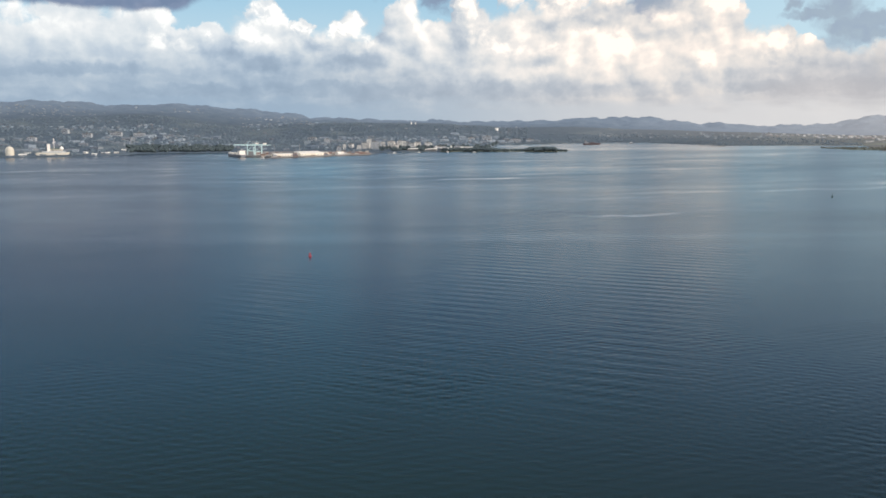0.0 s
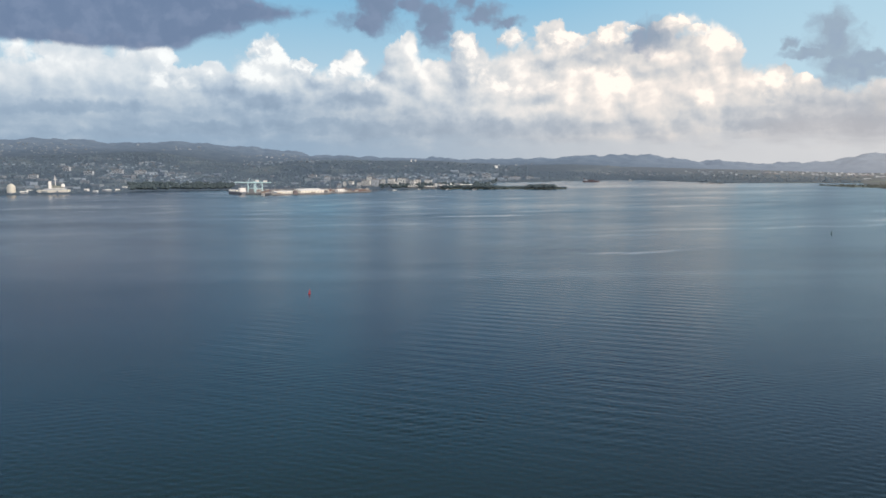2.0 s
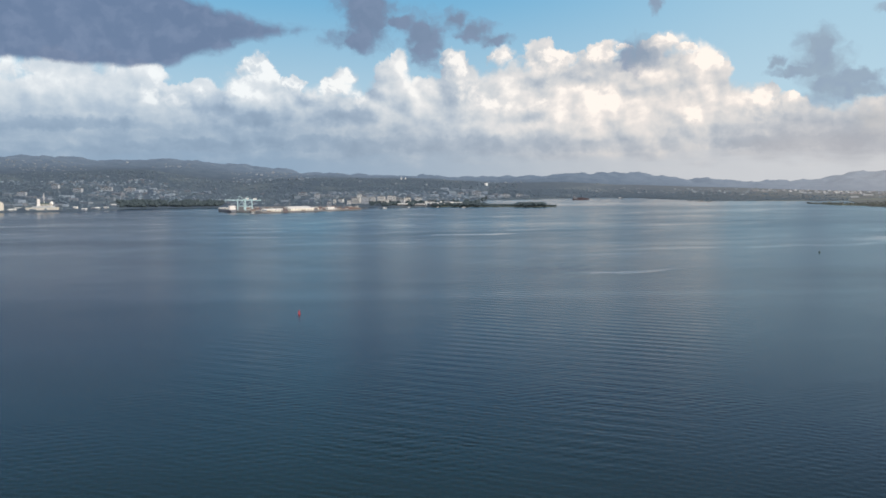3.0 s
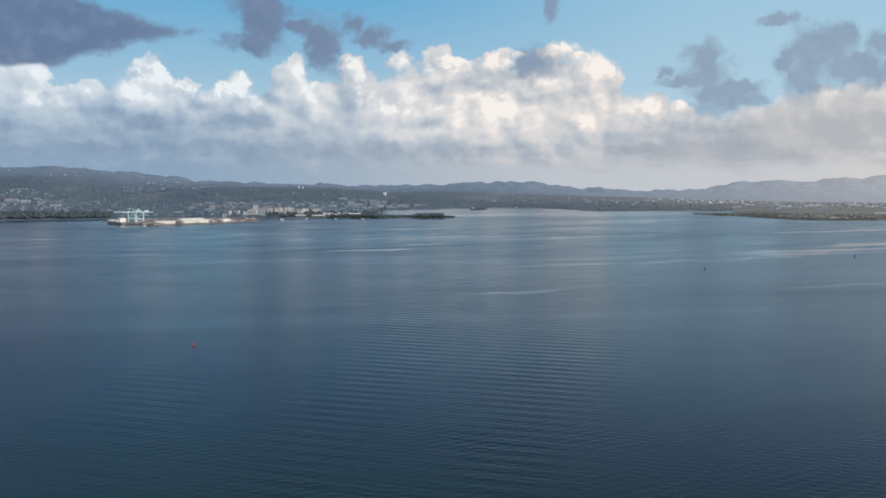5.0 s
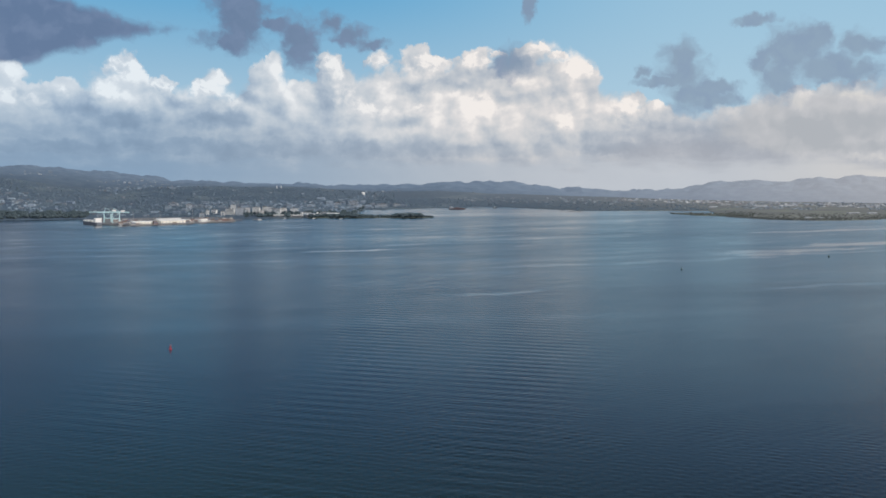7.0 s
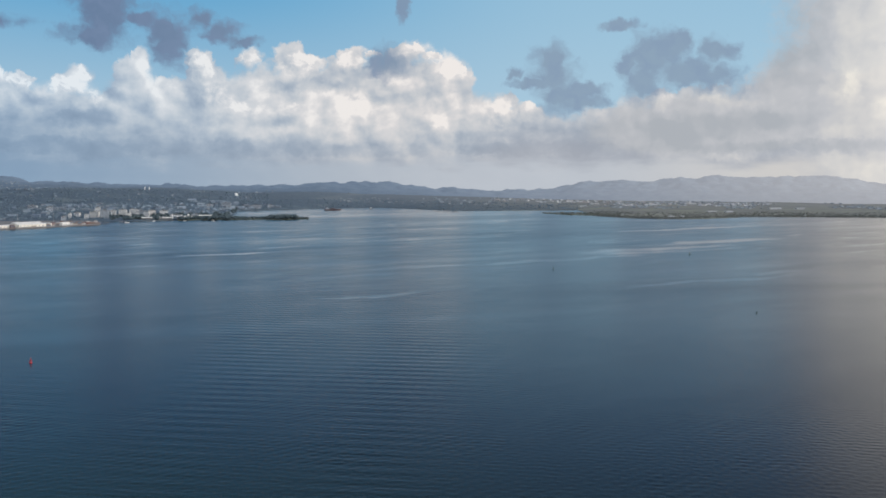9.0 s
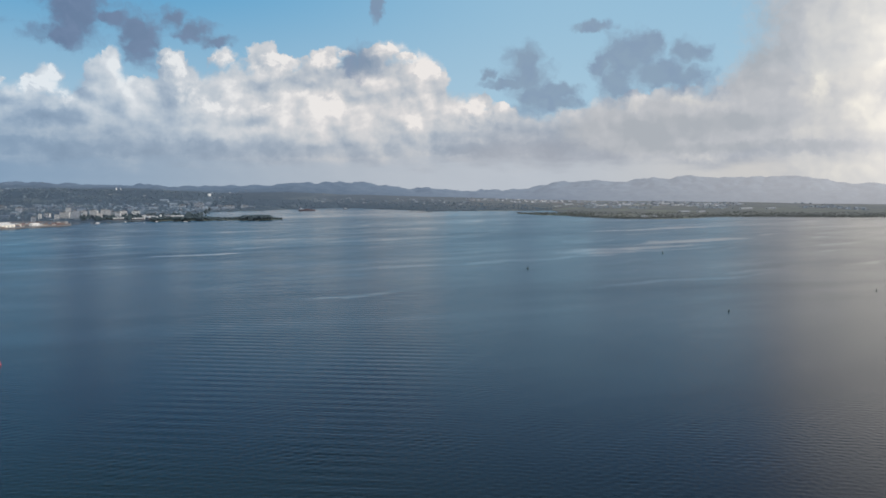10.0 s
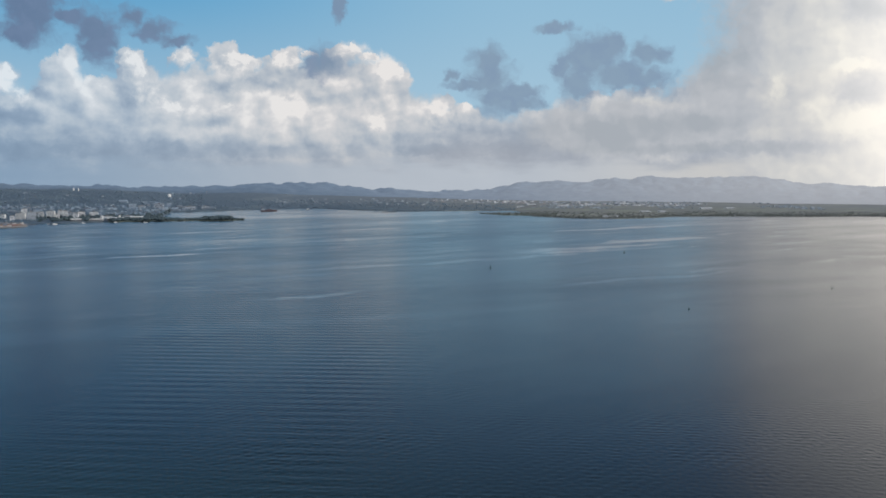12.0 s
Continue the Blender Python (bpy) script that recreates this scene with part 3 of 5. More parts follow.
M_CREAM = paint("cream_render", (0.78, 0.73, 0.62), 0.7, spread=0.1)
M_ROOFMETAL = paint("pale_sheet_roof", (0.80, 0.78, 0.73), 0.45, spread=0.08, scale=0.2)
M_SHED = paint("grey_sheet_cladding", (0.40, 0.41, 0.42), 0.6, spread=0.15)
M_GLASS = paint("dark_glazing", (0.07, 0.09, 0.11), 0.2)
M_TEAL = paint("teal_crane_paint", (0.46, 0.64, 0.66), 0.5, spread=0.1)
M_GREY = paint("grey_ship_paint", (0.13, 0.15, 0.18), 0.55)
M_REDHULL = paint("red_hull_paint", (0.11, 0.075, 0.080), 0.55)
M_BUOYRED = paint("red_buoy_paint", (0.50, 0.03, 0.035), 0.45)
M_BUOYDARK = paint("dark_green_buoy_paint", (0.02, 0.055, 0.04), 0.5)
M_DARKROOF = paint("dark_green_roof", (0.10, 0.13, 0.11), 0.7)
M_OLDWHITE = paint("weathered_pale_render", (0.34, 0.37, 0.40), 0.75, spread=0.15)
M_STEEL = paint("galvanised_steel", (0.32, 0.33, 0.34), 0.5, 0.6)
M_ROCK = paint("shore_rock", (0.17, 0.16, 0.15), 0.9, spread=0.3, scale=0.3)
# next five palettes blued and dulled: haze and cloud shade put into the colour
M_WALLS = palette("hazy_house_walls", [(0.171, 0.220, 0.268), (0.144, 0.190, 0.235), (0.198, 0.250, 0.300), (0.135, 0.170, 0.214), (0.270, 0.320, 0.364), (0.162, 0.180, 0.214)])
M_ROOFS = palette("hazy_house_roofs", [(0.162, 0.170, 0.193), (0.198, 0.250, 0.300), (0.144, 0.170, 0.203), (0.261, 0.320, 0.374), (0.153, 0.200, 0.246), (0.216, 0.220, 0.225)])
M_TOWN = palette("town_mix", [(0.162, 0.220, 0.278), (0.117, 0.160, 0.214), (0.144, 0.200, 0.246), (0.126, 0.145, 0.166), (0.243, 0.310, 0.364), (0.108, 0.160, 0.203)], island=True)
# far set paled further to sit in the painted haze
M_TOWN_FAR = palette("hazy_far_town", [(0.221, 0.26, 0.291), (0.184, 0.22, 0.250), (0.202, 0.24, 0.270), (0.175, 0.20, 0.229), (0.294, 0.33, 0.354), (0.166, 0.20, 0.229)], island=True)
M_BLOCKS = palette("hazy_block_walls", [(0.153, 0.200, 0.246), (0.198, 0.250, 0.300), (0.135, 0.180, 0.235), (0.171, 0.210, 0.246), (0.252, 0.310, 0.364), (0.153, 0.180, 0.214)], island=True)
M_PLAIN = palette("plain_town_mix", [(0.36, 0.38, 0.40), (0.27, 0.29, 0.32), (0.46, 0.47, 0.48), (0.24, 0.25, 0.27), (0.54, 0.54, 0.54), (0.30, 0.28, 0.28)], island=True)
M_PALE = paint("faded_white_render", (0.64, 0.64, 0.62), 0.75, spread=0.15)
M_TAN = paint("faded_cream_render", (0.66, 0.64, 0.60), 0.75, spread=0.15)
M_WORN = paint("worn_cream_render", (0.50, 0.48, 0.42), 0.75, spread=0.18)
M_BOX = palette("container_paint", [(0.15, 0.08, 0.075), (0.14, 0.10, 0.09), (0.32, 0.31, 0.30), (0.10, 0.13, 0.18), (0.17, 0.12, 0.10), (0.38, 0.37, 0.36)])


# ---------------------------------------------------------------- geometry helpers
def part(name, bm, mat, parent=None, label=""):
    me = bpy.data.meshes.new(name)
    bm.to_mesh(me)
    bm.free()
    me.materials.append(mat)
    ob = new(name, me)
    if parent is not None:
        ob.parent = parent
    return tagged(ob, label)


def thing(name, label, category, group="", kind="", m=None):
    ob = new(name)
    if m is not None:
        ob.matrix_basis = m
    return tagged(ob, label, category, group, kind)


def box(bm, x0, x1, y0, y1, z0, z1, bevel=0.0):
    vs = bmesh.ops.create_cube(bm, size=1.0)["verts"]
    for v in vs:
        v.co = Vector((x0 + (v.co.x + 0.5) * (x1 - x0), y0 + (v.co.y + 0.5) * (y1 - y0), z0 + (v.co.z + 0.5) * (z1 - z0)))
    if bevel:
        bmesh.ops.bevel(bm, geom=list({e for v in vs for e in v.link_edges}), offset=bevel, segments=1, affect="EDGES")


def beam(bm, a, b, w, d=None):
    """A square bar from a to b."""
    a, b = Vector(a), Vector(b)
    m = (b - a).to_track_quat("Z", "Y").to_matrix().to_4x4()
    vs = bmesh.ops.create_cube(bm, size=1.0)["verts"]
    for v in vs:
        v.co = a + (m @ Vector((v.co.x * w, v.co.y * (d or w), (v.co.z + 0.5) * (b - a).length)))


def lathe(bm, rows, n=16, centre=(0, 0, 0)):
    """A turned form from rows of (radius, height)."""
    rings = []
    for r, z in rows:
        rings.append([bm.verts.new((centre[0] + r * math.cos(2 * math.pi * i / n), centre[1] + r * math.sin(2 * math.pi * i / n), centre[2] + z)) for i in range(n)])
    for lo, hi in zip(rings, rings[1:]):
        for i in range(n):
            bm.faces.new((lo[i], lo[(i + 1) % n], hi[(i + 1) % n], hi[i]))
    bm.faces.new(rings[0][::-1])
    bm.faces.new(rings[-1])


def prism(bm, outline, z0, z1):
    """An upright prism over an outline, counter-clockwise from above."""
    lo = [bm.verts.new((x, y, z0)) for x, y in outline]
    hi = [bm.verts.new((x, y, z1)) for x, y in outline]
    k = len(outline)
    for i in range(k):
        bm.faces.new((lo[i], lo[(i + 1) % k], hi[(i + 1) % k], hi[i]))
    bm.faces.new(hi)
    bm.faces.new(lo[::-1])


def gable(bm, x0, x1, y0, y1, z0, rise, over=0.4):
    """A pitched roof with its ridge along x."""
    x0, x1, y0, y1 = x0 - over, x1 + over, y0 - over, y1 + over
    ym = (y0 + y1) / 2
    q = [bm.verts.new(c) for c in ((x0, y0, z0), (x1, y0, z0), (x1, y1, z0), (x0, y1, z0), (x0, ym, z0 + rise), (x1, ym, z0 + rise))]
    for f in ((0, 1, 5, 4), (2, 3, 4, 5), (1, 2, 5), (3, 0, 4), (3, 2, 1, 0)):
        bm.faces.new([q[i] for i in f])


def bearing(az, r, z=0.0):
    """A place by bearing in degrees from the y axis and distance from the origin."""
    return Vector((r * math.sin(radians(az)), r * math.cos(radians(az)), z))


def grid_mesh(name, X, Y, Z, mat, smooth=True):
    h, w = X.shape
    co = np.stack([X, Y, Z], -1).reshape(-1, 3)
    i = (np.arange(h - 1)[:, None] * w + np.arange(w - 1)[None, :]).ravel()
    quads = np.stack([i, i + 1, i + w + 1, i + w], -1)
    me = bpy.data.meshes.new(name)
    me.from_pydata(co.tolist(), [], quads.tolist())
    me.materials.append(mat)
    if smooth:
        me.polygons.foreach_set("use_smooth", [True] * len(me.polygons))
    me.update()
    return new(name, me)


def lattice(x, y, seed):
    """Value noise from 0 to 1 on a unit lattice."""
    xi, yi = np.floor(x).astype(np.int64), np.floor(y).astype(np.int64)
    fx, fy = x - xi, y - yi
    fx, fy = fx * fx * (3 - 2 * fx), fy * fy * (3 - 2 * fy)

    def h(a, b):
        k = (a * 374761393 + b * 668265263 + seed * 974711) & 0x7FFFFFFF
        k = ((k ^ (k >> 13)) * 1274126177) & 0x7FFFFFFF
        return ((k ^ (k >> 16)) & 0xFFFF) / 65535.0

    return (h(xi, yi) * (1 - fx) + h(xi + 1, yi) * fx) * (1 - fy) + (h(xi, yi + 1) * (1 - fx) + h(xi + 1, yi + 1) * fx) * fy


def fbm(x, y, size, seed, octaves=4):
    s, amp, total = 0.0, 1.0, 0.0
    for o in range(octaves):
        s = s + amp * (lattice(x / size, y / size, seed + o) - 0.5)
        total += amp * 0.5
        amp, size = amp * 0.5, size * 0.5
    return s / total


def table(rows):
    xs, ys = zip(*rows)
    return lambda a: np.interp(a, xs, ys)


def ease(t):
    t = np.clip(t, 0, 1)
    return t * t * (3 - 2 * t)


# ---------------------------------------------------------------- water
def make_sea():
    """The bay: a fan of quads, fine where the long wake ripples run, out past the far shores, and a ring behind."""
    rs = np.concatenate([np.linspace(2, 190, 12), np.arange(200, 760, 0.95), np.arange(761, 1500, 2.6), np.linspace(1510, 2400, 50), np.linspace(2450, 4960, 30)])
    az = np.radians(np.concatenate([np.linspace(-38, -28.5, 12), np.arange(-28, 50, 0.15), np.linspace(50.5, 62, 14)]))
    R, A = np.meshgrid(rs, az, indexing="ij")
    X, Y = R * np.sin(A), R * np.cos(A)
    deg = np.degrees(A)
    Z = np.zeros_like(X)
    # two trains of wake ripples running the same way, one behind the other
    t = radians(24)
    along = X * math.sin(t) + Y * math.cos(t) + 4 * fbm(X, Y, 260, 5, 2)
    patchy = np.clip(0.72 + 0.6 * fbm(X, Y, 140, 9, 3), 0.2, 1.3)
    for track, width, near, far, height in ((table([(250, -5), (400, -0.8), (600, 4.8), (1000, 7.2)]), 3.9, 240, 1500, 0.105), (table([(250, 8), (400, 12.5), (650, 15), (1000, 14)]), 4.5, 240, 1400, 0.095), (table([(250, -16), (500, -11), (900, -6)]), 4.5, 280, 800, 0.05)):
        mask = np.exp(-((deg - track(R)) / width) ** 2) * ease((R - near) / 160) * ease((far - R) / 300) * patchy
        Z += height * (0.6 + 0.3 * ease((R - 450) / 500)) * mask * np.sin(2 * math.pi * along / 13.2)
    # wind chop: short crests running with the breeze, spread in direction, dying out with distance and in the slicks
    rng = np.random.default_rng(17)
    chop = np.zeros_like(X)
    for k in range(26):
        long = 2.7 * 1.035 ** k
        way_k = radians(20) + rng.normal(0, 0.85)
        chop += long * np.sin(2 * math.pi / long * (X * math.sin(way_k) + Y * math.cos(way_k)) + rng.uniform(0, 6.28))
    gusts = np.clip(0.85 + 0.9 * fbm(X, Y, 90, 31, 4), 0.25, 1.6)
    Z += 0.0014 * chop * gusts * ease((R - 195) / 30) * (1 - ease((R - 520) / 700))
    ob = grid_mesh("water", X[:, ::-1], Y[:, ::-1], Z[:, ::-1], M_WATER)
    tagged(ob, "wide blue-grey bay with wind chop, slicks and wake ripples", "sea", kind="structure")
    bm = bmesh.new()
    bm.from_mesh(ob.data)
    # the rest of the bay, behind and beside the fan
    turns = np.linspace(62, 322, 30)
    ring = [bm.verts.new(bearing(a, 4960)) for a in turns]
    inner = [bm.verts.new(bearing(a, 2)) for a in turns]
    hub = [bm.verts.new(bearing(a, 2)) for a in np.linspace(0, 348, 30)]
    bm.faces.new(hub[::-1])
    for i in range(len(ring) - 1):
        bm.faces.new((inner[i], ring[i], ring[i + 1], inner[i + 1])[::-1])
    bmesh.ops.recalc_face_normals(bm, faces=bm.faces)
    if sum(f.normal.z for f in list(bm.faces)[:50]) < 0:
        bmesh.ops.reverse_faces(bm, faces=bm.faces)
    for f in bm.faces:
        f.smooth = True
    bm.to_mesh(ob.data)
    bm.free()


make_sea()

# ---------------------------------------------------------------- land
# by bearing: distance of the shore, distance and height of the first ridge, height of the skyline
SHORE = table([(-40, 2720), (-26, 2730), (-21, 2700), (-19.2, 2757), (-18.2, 2880), (-13.3, 2880), (-12, 2870), (-4.2, 2800), (-0.6, 2805), (3.4, 2900), (4.1, 3480), (5, 3550), (7.3, 3600), (8.3, 3690),
               (11.8, 3860), (13.3, 3820), (15.2, 3660), (17.7, 3450), (19, 3480), (22, 3550), (25.5, 3600), (26.6, 3060), (29, 2940), (30.4, 2912), (32, 2930), (33.8, 2990), (35.5, 3147), (38.4, 3200), (43, 3260), (46, 3380), (64, 3400)])
RIDGE_R = table([(-40, 3850), (-12, 3950), (0, 4150), (5, 4350), (24, 4420), (64, 4450)])
RIDGE_Z = table([(-40, 95), (-25.5, 99), (-19.5, 113), (-16.9, 115), (-15.2, 101), (-13.6, 88), (-11.2, 72), (-7.4, 79), (-4.5, 82), (-0.6, 75), (4.8, 57), (8.3, 56), (11.8, 45), (16.5, 38), (20, 32), (24, 20), (30, 14), (64, 14)])
SKY_Z = table([(-40, 180), (-26, 190), (-23.7, 195), (-20, 176), (-18.5, 183), (-17.5, 172), (-15.6, 182), (-13.6, 168), (-11.2, 146), (-7.7, 110), (-6, 102), (-5.1, 106), (-3.5, 92), (1.2, 83), (4.8, 78), (8.3, 97), (10.1, 110), (13.2, 98), (15.2, 83),
               (18.5, 66), (19.8, 58), (20.5, 66), (21.2, 62), (23, 69), (25.1, 92), (26.1, 104), (28.6, 117), (30.3, 112), (31.7, 129), (33.7, 135), (36.4, 143), (38.7, 137), (39.6, 143), (41.8, 122), (43.3, 110), (45.3, 100), (64, 80)])


def land_height(az, r):
    az, r = np.asarray(az, float), np.asarray(r, float)
    x, y = r * np.sin(np.radians(az)), r * np.cos(np.radians(az))
    r0 = SHORE(az) + 22 * fbm(x, y, 130, 3, 3)
    s = (r - r0) / (RIDGE_R(az) - r0)
    up = np.clip(s, 0, 1) ** np.interp(az, [-20, 5, 24, 40], [1.05, 1.15, 1.6, 2.2])
    z = np.where(s < 0, np.maximum(-6, s * 400), 1.6 * ease(s * 40) + RIDGE_Z(az) * up)
    z = z + np.clip(s, 0, 1) * np.interp(az, [-12, 24], [26, 8]) * fbm(x, y, 420, 21, 5) * np.interp(s, [0, 0.25, 1], [0, 1, 0.7])
    return z


def make_ground():
    az = np.arange(-36, 60.01, 0.12)
    s = np.concatenate([[-0.03, -0.006], np.linspace(0, 1, 80) ** 1.15, [1.06, 1.15]])
    A, S = np.meshgrid(az, s, indexing="xy")
    r0 = SHORE(A)
    R = r0 + S * (RIDGE_R(A) - r0)
    Z = land_height(A, R)
    Z[-1] -= 25
    X, Y = R * np.sin(np.radians(A)), R * np.cos(np.radians(A))
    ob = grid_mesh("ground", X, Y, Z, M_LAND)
    tagged(ob, "wooded slopes above the shore running out into mangrove lowland", "land", kind="structure")


def far_height(A, R):
    near = RIDGE_R(A) - 20
    T = np.clip((R - near) / (4800 - near), 0, 1.4)
    X, Y = R * np.sin(np.radians(A)), R * np.cos(np.radians(A))
    lift = np.clip(T, 0, 1) ** 0.9
    Z = (RIDGE_Z(A) - 14) * (1 - lift) + SKY_Z(A) * lift
    Z = Z + np.clip(T, 0, 1) * 20 * (1 - 2.2 * np.abs(fbm(X, Y, 300, 40, 4))) * (1 - 0.75 * lift) - 4 * np.clip(T, 0, 1)
    Z = Z + lift * 20 * fbm(X, Y, 80, 51, 6)
    return Z - 45 * np.clip(T - 1, 0, 1) ** 0.8 * 2


def make_far_hills():
    az = np.arange(-36, 60.01, 0.1)
    t = np.concatenate([np.linspace(0, 1, 60), [1.1, 1.3]])
    A, T = np.meshgrid(az, t, indexing="xy")
    near = RIDGE_R(A) - 20
    R = near + T * (4800 - near)
    X, Y = R * np.sin(np.radians(A)), R * np.cos(np.radians(A))
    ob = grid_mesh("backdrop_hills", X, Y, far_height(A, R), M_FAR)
    tagged(ob, "long hazy blue-grey forested ridge on the horizon", "hills", kind="structure")


def spit_mesh(name, az0, az1, front, back, mat, text):
    """A low tongue of land from a root bearing az0 to a rounded tip at az1."""
    u = np.linspace(0, 1, 60)
    v = np.linspace(-1, 1, 15)
    U, V = np.meshgrid(u, v, indexing="xy")
    A = az0 + U * (az1 - az0)
    taper = np.sqrt(np.clip(1 - np.clip((U - 0.75) / 0.25, 0, 1) ** 2, 0, 1)) * (1 - 0.45 * U)
    mid, half = (front(A) + back(A)) / 2, (back(A) - front(A)) / 2
    R = mid - half * (1 - taper) * 0.3 + V * half * taper
    X, Y = R * np.sin(np.radians(A)), R * np.cos(np.radians(A))
    R = R + 10 * fbm(X, Y, 60, 12, 3)
    X, Y = R * np.sin(np.radians(A)), R * np.cos(np.radians(A))
    Z = -1.5 + 3.4 * np.clip(1 - np.abs(V) ** 4, 0, 1) * np.clip(taper * 3, 0, 1)
    if az1 < az0:
        X, Y, Z = X[:, ::-1], Y[:, ::-1], Z[:, ::-1]
    tagged(grid_mesh(name, X, Y, Z, mat), text, "land", kind="structure")


make_ground()
make_far_hills()
SPIT_FRONT, SPIT_BACK = table([(0, 2795), (4.8, 2775), (8.6, 2780)]), table([(0, 2980), (4, 2990), (8.6, 2920)])
spit_mesh("ground_spit", 0.5, 8.55, SPIT_FRONT, SPIT_BACK, M_LOW, "low wooded tongue of land reaching into the bay")
POINT_FRONT, POINT_BACK = table([(23.2, 3260), (24.8, 3110), (27.5, 3050)]), table([(23.2, 3380), (28, 3330)])
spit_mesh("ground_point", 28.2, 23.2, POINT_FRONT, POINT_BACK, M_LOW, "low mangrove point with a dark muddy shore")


# ---------------------------------------------------------------- woods
def clump_cloud(name, places, label, seed, mat=M_LEAF):
    """Many tree crowns in one mesh, each of several uneven leafy clumps on a stem; places of (x, y, z, radius)."""
    rng = np.random.default_rng(seed)
    bm = bmesh.new()
    bmesh.ops.create_icosphere(bm, subdivisions=2, radius=1.0)
    base = np.array([v.co[:] for v in bm.verts])
    tris = np.array([[v.index for v in f.verts] for f in bm.faces])
    bm.free()
    bm = bmesh.new()
    bmesh.ops.create_icosphere(bm, subdivisions=1, radius=1.0)
    small = np.array([v.co[:] for v in bm.verts])
    small_t = np.array([[v.index for v in f.verts] for f in bm.faces])
    bm.free()
    V, F, n0 = [], [], 0
    for x, y, z, r in places:
        for k in range(4):
            shape, faces = (base, tris) if (k == 0 and r > 5) else (small, small_t)
            off = np.array([0, 0, 0.75]) if k == 0 else np.append(rng.uniform(-0.8, 0.8, 2), rng.uniform(0.4, 1.1))
            size = r * (0.85 if k == 0 else rng.uniform(0.38, 0.62))
            v = shape * (1 + rng.uniform(-0.30, 0.24, (len(shape), 1))) * np.array([1, 1, rng.uniform(0.65, 0.95)]) * size
            V.append(v + np.array([x, y, z]) + off * r)
            F.append(faces + n0)
            n0 += len(shape)
        stem = np.array([[-.09, -.09, -.2], [.09, -.09, -.2], [.09, .09, -.2], [-.09, .09, -.2], [-.05, -.05, .7], [.05, -.05, .7], [.05, .05, .7], [-.05, .05, .7]]) * r + np.array([x, y, z])
        V.append(stem)
        F.append(np.array([[0, 1, 5], [0, 5, 4], [1, 2, 6], [1, 6, 5], [2, 3, 7], [2, 7, 6], [3, 0, 4], [3, 4, 7]]) + n0)
        n0 += 8
    me = bpy.data.meshes.new(name)
    me.from_pydata(np.concatenate(V).tolist(), [], np.concatenate(F).tolist())
    me.materials.append(mat)
    me.update()
    return tagged(new(name, me), label, "trees", kind="stuff")


def scatter(count, az0, az1, s0, s1, r_lo, r_hi, seed, keep=None, power=1.0):
    """Places on the land between two bearings; s runs from the shore (0) to the first ridge (1)."""
    rng = np.random.default_rng(seed)
    out = []
    while len(out) < count:
        a, s = rng.uniform(az0, az1), s0 + (s1 - s0) * rng.uniform() ** power
        r0 = float(SHORE(a)) + 16
        r = r0 + s * (float(RIDGE_R(a)) - r0)
        p = bearing(a, r)
        if keep is not None and not keep(p.x, p.y):
            continue
        z = float(land_height(a, r))
        if z < 0.4:
            continue
        out.append((p.x, p.y, z, rng.uniform(r_lo, r_hi)))
    return out


def clusters(x, y):
    """Where the town is dense."""
    return float(fbm(np.array(x), np.array(y), 300, 77, 4)) > 0.13


def spit_places(count, az0, az1, front, back, r_lo, r_hi, seed, tip, tip_low=0.5, spread=lambda a: 1.0):
    rng = np.random.default_rng(seed)
    out = []
    for _ in range(count):
        u = rng.uniform(0, 0.985)
        a = az0 + u * (az1 - az0)
        taper = math.sqrt(max(0.0, 1 - max(0.0, (u - 0.75) / 0.25) ** 2)) * (1 - 0.45 * u)
        f, b = float(front(a)), float(back(a))
        mid, half = (f + b) / 2, (b - f) / 2
        r = mid - half * (1 - taper) * 0.3 + rng.uniform(-0.85, 0.85) * half * taper
        p = bearing(a, r)
        low = tip_low if u > tip else float(spread(a))
        out.append((p.x, p.y, 0.8, rng.uniform(r_lo, r_hi) * low))
    return out


clump_cloud("spit_woodland", spit_places(330, 0.5, 8.55, SPIT_FRONT, SPIT_BACK, 6.6, 9.2, 1, 0.90, 0.42, table([(0.5, 0.9), (3.6, 0.8), (4.2, 0.5), (5.6, 0.5), (6.2, 0.95), (8.6, 0.95)])), "dark green mangrove trees crowding the low spit", 11)
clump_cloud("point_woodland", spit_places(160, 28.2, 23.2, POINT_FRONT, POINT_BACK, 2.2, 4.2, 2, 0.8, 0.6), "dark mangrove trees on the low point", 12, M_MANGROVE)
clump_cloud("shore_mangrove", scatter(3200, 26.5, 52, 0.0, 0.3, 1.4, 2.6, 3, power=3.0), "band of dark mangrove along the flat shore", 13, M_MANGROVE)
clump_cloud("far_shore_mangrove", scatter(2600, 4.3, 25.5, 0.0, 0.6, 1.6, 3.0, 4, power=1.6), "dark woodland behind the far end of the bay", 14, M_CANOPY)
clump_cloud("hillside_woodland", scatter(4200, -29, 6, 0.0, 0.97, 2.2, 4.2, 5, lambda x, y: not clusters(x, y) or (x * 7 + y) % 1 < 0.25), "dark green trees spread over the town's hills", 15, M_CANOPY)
clump_cloud("cove_woodland", scatter(260, -18.6, -12.5, 0.0, 0.12, 5.0, 8.0, 6), "dense dark trees along the cove behind the port", 16)
clump_cloud("bay_woodland", scatter(200, -3.5, 4, 0.0, 0.12, 4.0, 7.0, 7), "dark trees along the shore before the apartment blocks", 17)


